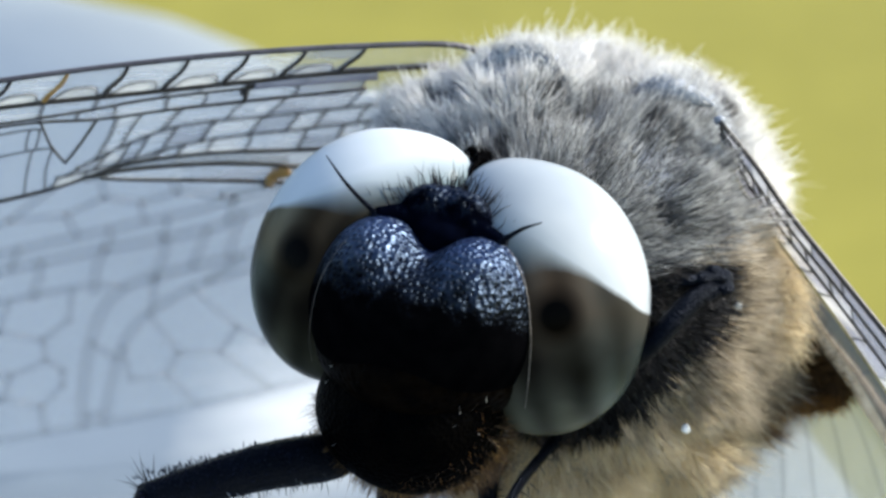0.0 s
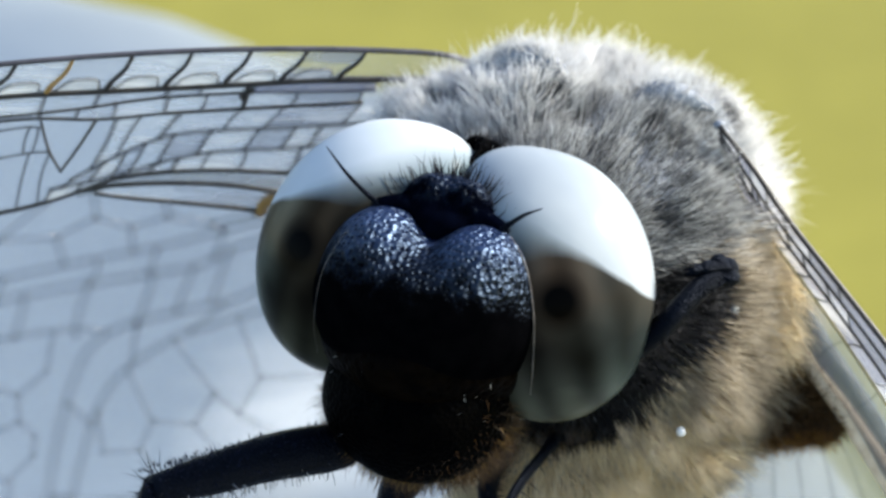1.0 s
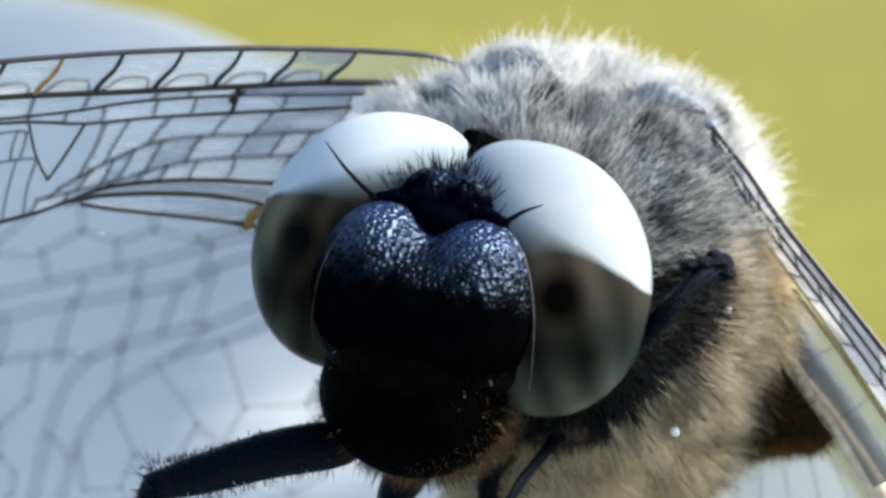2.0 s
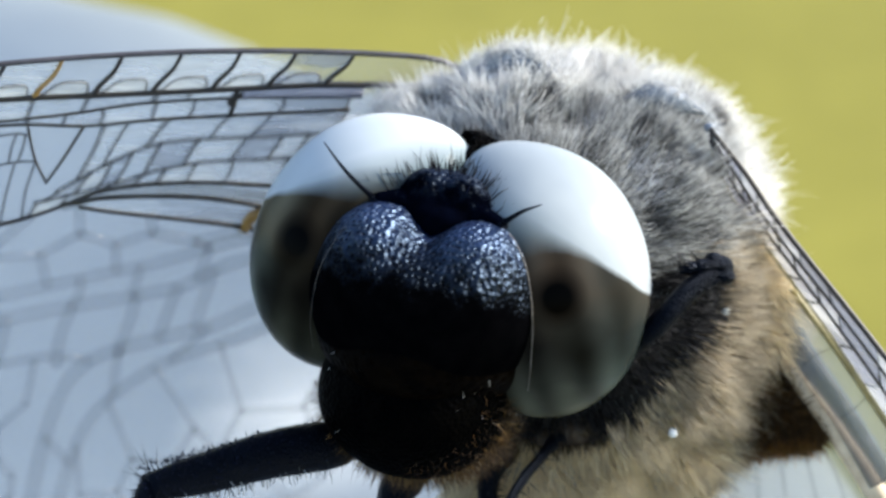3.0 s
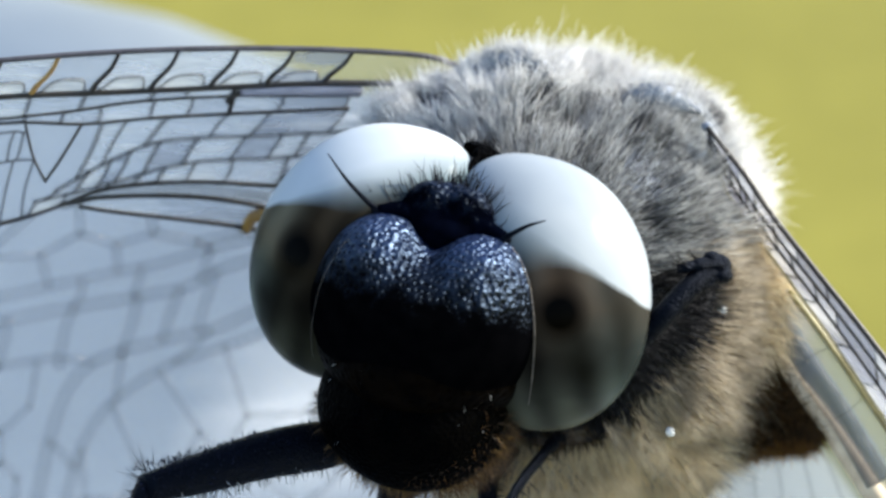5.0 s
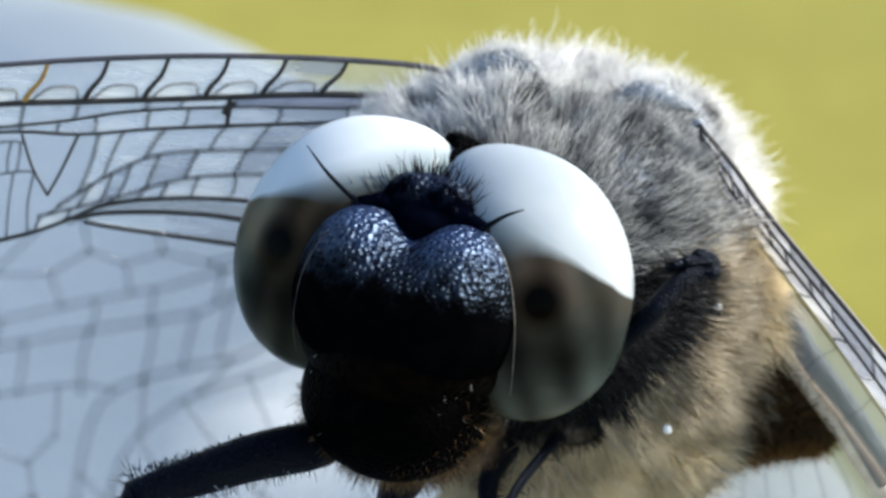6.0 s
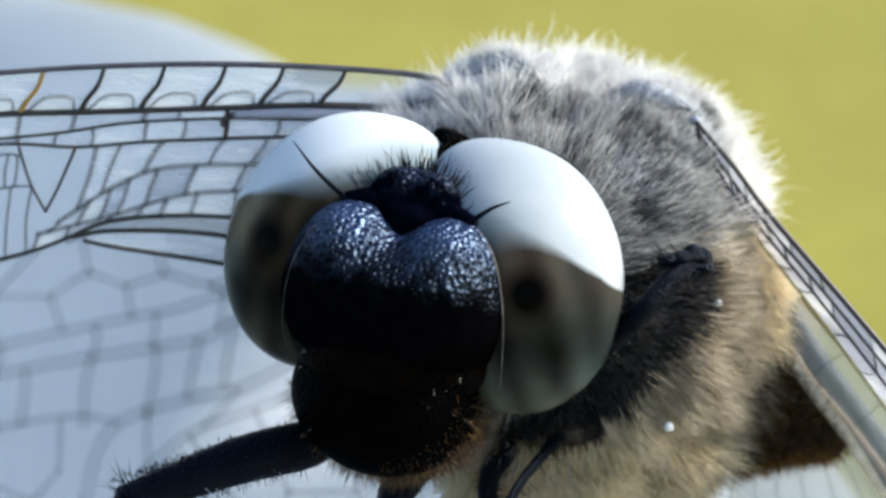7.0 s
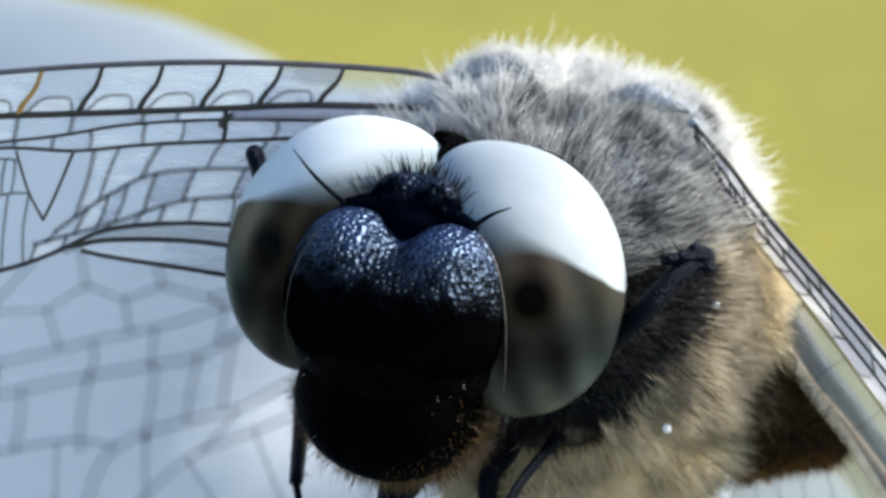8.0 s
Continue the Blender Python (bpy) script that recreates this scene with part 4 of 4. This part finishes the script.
def right_forewing():
    costa = [(0.014, -0.026), (1.046, -0.078), (2.221, -0.012), (4.849, -0.137), (8.396, -0.220)]
    radius = [(0.092, 0.072), (1.046, 0.179), (2.123, 0.245), (4.726, 0.151), (8.507, 0.168)]
    third = [(0.170, 0.171), (1.073, 0.385), (2.050, 0.452), (4.621, 0.425), (8.734, 0.593)]
    rear = [(0.310, 0.303), (1.132, 0.632), (1.974, 0.721), (4.478, 0.760), (8.919, 1.161)]
    v = M_VEIN
    veins = [(costa, 0.05, 0.06, v), (radius, 0.036, 0.042, v), (third, 0.036, 0.042, v), (rear, 0.035, 0.04, M_OLIVE)]
    cross, panes = [], []
    for a, b, n, lean, r in ((costa, radius, 9, 0.3, 0.02), (radius, third, 15, 0.3, 0.024), (third, rear, 14, -0.25, 0.02)):
        bars, more = cell_row(a, b, n, lean, r)
        cross += bars
        panes += more
    outline = [(0.014, -0.026), (1.046, -0.078), (2.221, -0.012), (4.849, -0.137), (8.396, -0.220), (8.919, 1.161), (4.478, 0.760), (1.974, 0.721), (1.132, 0.632), (0.310, 0.303)]
    wing = build_wing("wing", (0.586, -0.093, -0.805), (-0.383, 0.843, -0.377), veins, cross, outline, "clear wing seen almost edge-on, with dark parallel veins", M_EDGEON, (), M_VEIN)
    e1 = Vector((0.586, -0.093, -0.805)).normalized()
    e2 = Vector((-0.383, 0.843, -0.377))
    e2 = (e2 - e1 * e2.dot(e1)).normalized()
    e3 = np.array(e1.cross(e2))
    e3 = e3 * -np.sign(e3[1])
    knob = blob((0.05, 0.1, 0), [(0.02, 0.08, 0.02, 0.09, 0.1, 0.07), (0.14, 0.1, -0.14, 0.07, 0.1, 0.1)], 24, 32, 12)
    part("wing_root", knob, M_BLOOM, wing, "pale bluish knob at the wing's root")
    build_panes(wing, np.array(e1), np.array(e2), e3, panes)
    return wing


def right_hindwing():
    costa = [(0.000, 0.000), (1.075, 0.030), (2.512, -0.020), (4.234, 0.000)]
    second = [(-0.199, -0.940), (1.143, -1.006), (2.529, -1.013), (4.646, -1.014)]
    low = [[(1.869, 1.611), (2.492, 1.933), (3.674, 2.744)], [(2.034, 1.163), (2.727, 1.465), (3.956, 2.161)], [(2.243, 0.754), (2.986, 0.951), (4.259, 1.535)], [(1.899, 2.066), (2.376, 2.425), (3.414, 3.280)], [(2.425, 0.399), (3.216, 0.493), (4.558, 0.918)], [(1.684, 2.488), (2.136, 2.904), (3.151, 3.822)]]
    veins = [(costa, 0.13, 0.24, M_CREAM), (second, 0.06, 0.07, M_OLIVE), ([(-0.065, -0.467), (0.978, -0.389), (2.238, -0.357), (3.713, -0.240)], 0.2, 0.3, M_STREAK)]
    veins += [(q, 0.05, 0.06, M_PALEVEIN) for q in low]
    veins += [([(1.695, 2.466), (1.964, 1.682), (2.201, 0.863), (2.505, 0.319)], 0.05, 0.04, M_AMBER)]
    cross = rungs(second, costa, 4, 0.014, 0.1)
    outline = [(-0.064, -0.118), (-0.217, -0.954), (1.116, -1.026), (2.501, -1.033), (4.618, -1.034), (5.334, -0.154), (4.150, 2.305), (3.177, 3.768), (1.838, 2.575), (0.875, 1.512)]
    wing = build_wing("wing", (0.563, 0.000, -0.826), (-0.683, 0.562, -0.466), veins, cross, outline, "pale pleated hindwing with a dark brown basal patch", M_PLEAT)
    e1, e2 = np.array((0.563, 0.000, -0.826)), np.array((-0.683, 0.562, -0.466))
    edge = smooth_line([(0.458, 0.103), (1.195, 0.118), (2.247, 0.171), (2.409, 0.457), (1.998, 1.564), (1.719, 2.367), (1.184, 1.672), (0.692, 0.872)], 32)
    e3 = np.cross(e1, e2)
    e3 = e3 * -np.sign(e3[1])
    ring = edge[:, :1] * e1 + edge[:, 1:] * e2
    k = len(ring)
    v = np.concatenate([ring + e3 * 0.05, ring + e3 * 0.02])
    part("basal_patch", (v, [tuple(range(k)), tuple(range(2 * k - 1, k - 1, -1))] + [(i, k + i, k + (i + 1) % k, (i + 1) % k) for i in range(k)]), M_BROWN, wing, "dark brown patch with an orange margin", smooth=False)
    n = 6000
    i = rng.integers(0, k, n)
    out = ring[i] - ring.mean(0)
    hairs(ring[i] + e3 * 0.06 - out * (1 - np.sqrt(rng.uniform(0, 1, (n, 1)))), out / np.linalg.norm(out, axis=1)[:, None] + rng.normal(0, 0.5, (n, 3)) + e3 * 0.3, rng.uniform(0.15, 0.55, n), np.full(n, 0.009), np.zeros((n, 3)), "patch_fringe", M_BROWNHAIR, wing, "orange-brown fringe of the patch")
    low = smooth_line([(2.453, 0.420), (2.257, 0.904), (2.036, 1.592), (1.784, 2.343)], 40)
    left = smooth_line([(0.512, 0.241), (0.824, 1.114), (1.251, 1.795), (1.664, 2.399)], 40)
    for name, line, way, mat, text in (("margin_fringe", low, (0, -0.1, -0.5), M_ORANGEHAIR, "orange margin of short hair"), ("flank_fringe", left, (0.7, -0.3, -0.4), M_RUSTHAIR, "rusty hair that hides the patch's root")):
        n = 1600
        q = line[rng.integers(0, len(line), n)]
        hairs(q[:, :1] * e1 + q[:, 1:] * e2 + e3 * 0.1 + rng.normal(0, 0.06, (n, 3)), np.array(way) + rng.normal(0, 0.3, (n, 3)), rng.uniform(0.1, 0.4, n), np.full(n, 0.009), np.zeros((n, 3)), name, mat, wing, text)
    return wing


def spines(line, n, length, name, parent, down=(0, 0, -1), out=0.1, mat=None, text="black leg bristles"):
    """Stiff bristles along a leg."""
    i = rng.integers(1, len(line) - 1, n)
    root = np.asarray(line)[i] + rng.normal(0, 0.03, (n, 3))
    way = np.tile(down, (n, 1)) + rng.normal(0, 0.6, (n, 3))
    root = root + way / np.linalg.norm(way, axis=1)[:, None] * out
    hairs(root, way, rng.uniform(0.4, 1.0, n) * length, np.full(n, 0.011), np.zeros((n, 3)), name, mat or M_BLACKHAIR, parent, text)


def build_foreleg():
    """The leg that is lifted; it lies along -x from its hip."""
    line = smooth_line([(0.5, 0.1, 0.05), (0, 0, 0), (-0.6, 0, 0.06), (-1.6, 0, 0.1), (-2.8, 0, 0.04), (-3.9, 0, 0)], 34)
    leg = part("leg", tube(line, (0.16, 0.22, 0.37, 0.43, 0.43, 0.41, 0.38, 0.33, 0.24), 16), M_LEG, fly, "blue-black bristly foreleg held out to the side")
    spines(line[8:], 1100, 0.14, "femur_bristle", leg, (-0.2, -0.3, 0.5), 0.36, M_BLUEHAIR, "blue-black down")
    spines(line[10:], 150, 0.26, "femur_comb", leg, (-0.35, -0.1, -1.8), 0.37, M_GREYHAIR, "short pale comb of bristles")
    part("trochanter", blob((0.25, 0.02, 0), [(0.3, 0.05, 0.02, 0.36, 0.26, 0.27), (-0.02, 0, 0, 0.26, 0.26, 0.25)], 20, 28), M_JOINT, leg, "brown wrinkled joint at the hip")
    spines(line[-3:], 14, 0.7, "knee_bristle", leg, (-0.5, 0, 0.8), 0.1)
    shin = smooth_line([(0, 0, 0), (-0.3, 0, 0.04), (-1.2, 0, 0.02), (-2.4, 0, 0)], 18)
    foot = smooth_line([(-2.4, 0, 0), (-2.75, 0, 0.22), (-3.1, 0, 0.5), (-3.4, 0, 0.72)], 10)
    claw = smooth_line([(-3.1, 0, 0.5), (-3.45, 0, 0.5), (-3.7, 0, 0.3)], 6)
    tibia = part("tibia", join(tube(shin, (0.17, 0.2, 0.16, 0.13), 10), tube(foot, (0.08, 0.06, 0.02), 8), tube(claw, (0.04, 0.01), 6), blob((0, 0, 0), [(0, 0, 0, 0.16, 0.17, 0.16)], 12, 16)), M_LEG, leg)
    spines(shin, 90, 0.36, "tibia_spine", tibia, (-0.3, 0.2, 1.6), 0.08)
    comb = shin[2:13]
    i = np.linspace(0, len(comb) - 1, 9).astype(int)
    hairs(comb[i] + np.array((0, 0, 0.1)), np.tile((-0.75, -0.1, 1.0), (9, 1)), np.linspace(0.62, 0.35, 9), np.full(9, 0.03), np.zeros((9, 3)), "comb_spine", M_BLACKHAIR, tibia, "row of stout black spines", 0.05)
    return leg, tibia


def build_leg(name, points, radii, label, spine=0):
    pts = np.array(points, float)
    at = pts[0].copy()
    line = smooth_line(pts - at, 10 * (len(pts) - 1))
    leg = part("leg", tube(line, radii, 12), M_LEG, fly, label)
    leg.location = at * 0.001
    if spine:
        spines(line[2:], spine, 0.32, "leg_bristle", leg, (0.3, -0.2, -0.5), 0.14)
    return leg


head = build_head()
thorax = build_thorax()
wing_l = left_wing()
wing_r = right_forewing()
hind_r = right_hindwing()
foreleg, shin = build_foreleg()
folded = build_leg("leg", [(4.817, 1.000, -0.303), (4.288, 0.700, -0.690), (3.567, 0.800, -1.452), (2.764, 2.000, -2.193)], (0.17, 0.2, 0.2, 0.2), "black folded leg tucked beside the eye", 160)
part("tibia", tube(smooth_line([(0.02, -0.1, 0.06), (-0.3, -0.24, 0.03), (-0.5, -0.27, 0.0), (-0.72, -0.25, -0.06)], 16), (0.16, 0.12, 0.14, 0.1, 0.12, 0.07), 10), M_LEG, folded)
spines(smooth_line([(-0.3, -0.25, 0.05), (-0.55, -0.27, 0.0), (-0.72, -0.25, -0.06)], 8), 22, 0.5, "tibia_spine", folded, (-1.1, -0.2, 0.35), 0.05)
part("tarsus", tube(smooth_line([(0.0, -0.2, -0.2), (-0.5, -0.35, -0.5), (-1.1, -0.35, -1.0), (-1.7, 0.0, -1.6)], 16), (0.05, 0.07, 0.06, 0.04), 8), M_LEG, folded)
part("knee", blob((0, 0, 0), [(0.05, 0, 0, 0.2, 0.2, 0.2), (-0.12, -0.12, 0.14, 0.14, 0.14, 0.12), (0.1, -0.1, -0.16, 0.15, 0.15, 0.12), (-0.1, -0.1, -0.12, 0.12, 0.12, 0.14)], 24, 32, 14), M_LEG, folded)
raised = build_leg("leg", [(-2.354, 4.200, -0.830), (-2.623, 4.300, 0.432), (-2.907, 4.300, 1.359), (-2.704, 4.800, 0.436), (-2.405, 5.200, -0.633)], (0.16, 0.15, 0.17, 0.12, 0.08), "black leg folded up behind the head", 30)
thin = build_leg("leg", [(2.212, 3.000, -3.267), (1.829, 2.400, -3.628), (1.201, 1.600, -4.377), (0.753, 1.500, -5.635), (0.567, 2.500, -9.003)], (0.22, 0.1, 0.09, 0.08, 0.05), "thin black leg reaching down to the boulder", 40)
coxa = blob((0.1, 0, 0), [(0.1, 0.05, 0.0, 0.5, 0.4, 0.3), (0.42, 0.1, 0.12, 0.25, 0.25, 0.3), (-0.3, -0.1, -0.15, 0.25, 0.25, 0.2)], 28, 40, 10)
part("coxa", coxa, M_BROWN, thin, "dark brown hip joint")
root, out = scatter(coxa, 260)
hairs(root, out + rng.normal(0, 0.4, (260, 3)), rng.uniform(0.1, 0.4, 260), np.full(260, 0.007), np.zeros((260, 3)), "coxa_hair", M_RUSTHAIR, thin, "sparse rusty hair on the hip")
build_leg("leg", [(-0.246, 3.000, -3.676), (-0.700, 2.600, -4.151), (-0.950, 2.400, -4.941), (-1.284, 3.500, -9.203)], (0.36, 0.36, 0.3, 0.08), "thick black middle leg under the head", 160)
build_leg("leg", [(1.198, 3.400, -3.605), (0.829, 3.000, -4.188), (0.881, 3.000, -5.315), (1.214, 4.000, -9.303)], (0.26, 0.2, 0.16, 0.08), "black middle leg under the head", 160)


# ---- what moves ----
def motions():
    walk(head, [(t, pose(x, y, z, a, b, c) @ HEAD) for t, x, y, z, a, b, c in HEAD_ROWS])
    walk(thorax, [(t, pose(x, y, z, a, b, c)) for t, x, y, z, a, b, c in THORAX_ROWS])
    walk(wing_r, [(t, pose(x, y, z, a, b, c)) for t, x, y, z, a, b, c in WING_R_ROWS])
    walk(hind_r, [(t, pose(x, y, z, a, b, c)) for t, x, y, z, a, b, c in HIND_R_ROWS])
    walk(folded, [(t, pose(x, y, z)) for t, x, y, z in FOLDED_ROWS])
    walk(foreleg, [(t, pose(x, y, z, 0, b, 0) @ pose(0, 0, 0, 0, 0, c)) for t, x, y, z, b, c in FORELEG_ROWS])
    walk(shin, [(t, pose(-0.0039, 0, 0, a, b, c)) for t, a, b, c in SHIN_ROWS])
    walk(raised, [(t, pose(x, y, z)) for t, x, y, z in RAISED_ROWS])
    walk(wing_l, [(t, pose(x, y, z, a, b, c)) for t, x, y, z, a, b, c in WING_ROWS])


HEAD_ROWS = [
    (0, 0.000144, 0.001456, -0.000677, -0.23, 1.18, -0.60), (0.2, 0.000144, 0.001456, -0.000677, -0.23, 1.18, -0.60), (0.5, 0.000182, 0.001432, -0.000471, -0.49, 0.82, -1.02),
    (1, 0.000226, 0.001528, -0.000488, -0.45, 0.03, -1.61), (1.5, 0.000200, 0.001449, -0.000378, 0.50, 0.18, -0.29), (2.8, 0.000139, 0.001422, -0.000398, 0.13, -0.01, -0.16),
    (3, 0.000139, 0.001422, -0.000398, 0.13, -0.01, -0.16), (3.5, 0.000158, 0.001500, -0.000386, 0.00, 0.00, 0.00), (4, 0.000150, 0.001459, -0.000394, -0.13, -0.11, 0.02),
    (4.5, 0.000113, 0.001462, -0.000387, -0.24, -0.03, 0.28), (4.6, 0.000192, 0.001237, -0.000623, 2.10, 1.40, 1.72), (4.7, 0.000191, 0.001244, -0.000616, 2.04, 1.36, 1.67),
    (5, 0.000147, 0.001323, -0.000600, 0.79, 0.80, 0.68), (5.5, -0.000005, 0.001600, -0.000543, -3.58, -1.16, -2.76), (5.8, -0.000027, 0.001639, -0.000535, -4.21, -1.44, -3.25),
    (6, -0.000149, 0.001423, -0.000445, 0.66, 0.28, -0.24), (6.5, -0.000343, 0.001424, -0.000340, 0.22, -0.49, -1.23), (7, -0.000325, 0.001460, -0.000363, 0.10, -0.49, -0.98),
    (7.5, -0.000343, 0.001421, -0.000361, 0.29, -0.26, -1.18), (7.6, -0.000347, 0.001211, -0.000487, 3.06, -0.31, -0.50), (7.7, -0.000350, 0.001071, -0.000572, 4.90, -0.33, -0.04),
    (7.8, -0.000291, 0.001367, -0.000479, 0.70, -1.54, -0.97), (7.9, -0.000291, 0.001367, -0.000479, 0.70, -1.54, -0.97), (8, -0.000294, 0.001435, -0.000416, 1.39, -1.36, -0.93),
]
THORAX_ROWS = [
    (0, 0.003642, 0.006644, 0.000049, 1.16, -0.70, 0.46), (0.5, 0.003649, 0.006708, -0.000012, 0.69, -0.00, -0.03), (1, 0.003676, 0.006839, -0.000037, 0.65, 0.12, -0.37),
    (1.5, 0.003579, 0.006914, -0.000055, 0.27, -0.07, 0.16), (3, 0.003505, 0.006997, -0.000102, 0.29, -0.05, -0.01), (3.5, 0.003520, 0.007000, -0.000100, 0.00, -0.00, 0.00),
    (4, 0.003508, 0.006990, -0.000103, -0.07, -0.11, 0.07), (4.5, 0.003472, 0.007006, -0.000100, -0.00, -0.02, 0.30), (6, 0.003397, 0.007009, -0.000098, -0.48, -1.18, -0.79),
    (6.5, 0.003412, 0.007009, -0.000107, -1.48, -2.15, -1.86), (7, 0.003422, 0.006986, -0.000137, -1.57, -2.08, -1.48), (7.5, 0.003376, 0.007037, -0.000152, -1.71, -2.02, -1.33),
    (8, 0.003413, 0.007063, -0.000203, -1.95, -2.04, -1.70),
]
WING_ROWS = [
    (0, 0.000456, 0.004423, 0.003785, 15.65, 1.92, -5.30), (0.5, 0.000430, 0.004682, 0.003715, 8.89, 1.25, -3.29), (1, 0.000400, 0.005159, 0.003610, 4.99, 1.61, -2.78),
    (1.5, 0.000281, 0.004957, 0.003581, 1.21, 0.53, -1.48), (3, 0.000152, 0.005093, 0.003522, 0.21, 0.16, -0.32), (3.5, 0.000171, 0.005000, 0.003538, -0.00, 0.00, 0.00),
    (4, 0.000153, 0.004980, 0.003566, -0.22, -0.22, 0.07), (4.5, 0.000137, 0.005016, 0.003560, -0.52, 0.05, -0.17), (6, 0.000139, 0.004491, 0.003294, -6.11, -0.45, -9.80),
    (6.5, 0.000152, 0.003984, 0.003074, -13.63, -2.35, -13.62), (7, 0.000137, 0.004000, 0.003076, -11.41, -1.98, -11.95), (7.5, 0.000137, 0.004000, 0.003076, -11.41, -1.98, -11.95),
    (8, 0.000099, 0.004028, 0.003116, -17.56, -4.58, -10.33),
]
WING_R_ROWS = [
    (0, 0.005010, 0.003109, 0.002320, 1.16, -0.70, 0.46), (0.5, 0.005013, 0.003180, 0.002272, 0.69, -0.00, -0.03), (1, 0.005024, 0.003304, 0.002246, 0.65, 0.12, -0.37),
    (1.5, 0.004952, 0.003407, 0.002256, 0.27, -0.07, 0.16), (3, 0.004869, 0.003485, 0.002208, 0.29, -0.05, -0.01), (3.5, 0.004886, 0.003500, 0.002226, 0.00, -0.00, 0.00),
    (4, 0.004874, 0.003494, 0.002230, -0.07, -0.11, 0.07), (4.5, 0.004855, 0.003513, 0.002226, -0.00, -0.02, 0.30), (6, 0.004667, 0.003511, 0.002285, -0.48, -1.18, -0.79),
    (6.5, 0.004574, 0.003531, 0.002358, -1.48, -2.15, -1.86), (7, 0.004610, 0.003519, 0.002332, -1.57, -2.08, -1.48), (7.5, 0.004576, 0.003579, 0.002324, -1.71, -2.02, -1.33),
    (8, 0.004590, 0.003608, 0.002288, -1.95, -2.04, -1.70),
]
HIND_R_ROWS = [
    (0, 0.006383, 0.004600, -0.000550, 1.16, -0.70, 0.46), (0.5, 0.006339, 0.004600, -0.000997, 0.69, -0.00, -0.03), (1, 0.006252, 0.004600, -0.001193, 0.65, 0.12, -0.37),
    (1.5, 0.006099, 0.004600, -0.001302, 0.27, -0.07, 0.16), (3, 0.005947, 0.004600, -0.001367, 0.29, -0.05, -0.01), (3.5, 0.005925, 0.004600, -0.001367, 0.00, -0.00, 0.00),
    (4, 0.005903, 0.004600, -0.001367, -0.07, -0.11, 0.07), (4.5, 0.005881, 0.004600, -0.001367, -0.00, -0.02, 0.30), (6, 0.006034, 0.004600, -0.001411, -0.48, -1.18, -0.79),
    (6.5, 0.006186, 0.004600, -0.001520, -1.48, -2.15, -1.86), (7, 0.006175, 0.004600, -0.001531, -1.57, -2.08, -1.48), (7.5, 0.006165, 0.004600, -0.001542, -1.71, -2.02, -1.33),
    (8, 0.006208, 0.004600, -0.001629, -1.95, -2.04, -1.70),
]
FOLDED_ROWS = [(0, 0.004786, 0.001000, -0.000536), (0.5, 0.004817, 0.001000, -0.000396), (1, 0.004879, 0.001000, -0.000350), (1.5, 0.004833, 0.001000, -0.000257), (3, 0.004786, 0.001000, -0.000319), (3.5, 0.004817, 0.001000, -0.000303), (4, 0.004817, 0.001000, -0.000303), (4.5, 0.004786, 0.001000, -0.000303), (6, 0.004554, 0.001000, -0.000257), (6.5, 0.004400, 0.001000, -0.000149), (7, 0.004430, 0.001000, -0.000179), (7.5, 0.004415, 0.001000, -0.000179), (8, 0.004476, 0.001000, -0.000164)]
FORELEG_ROWS = [(0, -0.001731, 0.001200, -0.003610, -9, 33), (0.5, -0.001701, 0.001200, -0.003452, -11, 33), (1, -0.001633, 0.001200, -0.003432, -10, 33), (1.5, -0.001633, 0.001200, -0.003383, -10, 33), (3, -0.001682, 0.001200, -0.003393, -10, 33), (4.5, -0.001711, 0.001200, -0.003383, -10, 33), (6, -0.001967, 0.001200, -0.003393, -12, 33), (6.5, -0.002124, 0.001200, -0.003383, -13, 33), (7.5, -0.002134, 0.001200, -0.003383, -14, 33), (7.8, -0.002134, 0.001200, -0.003383, -13, 33), (7.9, -0.002351, 0.001200, -0.002960, 30, 8), (7.95, -0.001850, 0.001700, -0.003030, 22, -30), (8, -0.001300, 0.002200, -0.003100, 15, -68.5)]
SHIN_ROWS = [(0, 0.0, -85.0, -33.0), (7.8, 0.0, -82.0, -33.0), (7.9, 180.0, -38.5, 172.0), (7.95, 160.0, -39.5, 171.0), (8, 140.0, -40.0, 170.0)]
RAISED_ROWS = [(0, -0.002144, 0.004200, -0.001040), (7.8, -0.002354, 0.004200, -0.000935), (7.9, -0.002354, 0.004200, -0.000935), (8, -0.002840, 0.002600, -0.000473)]

motions()
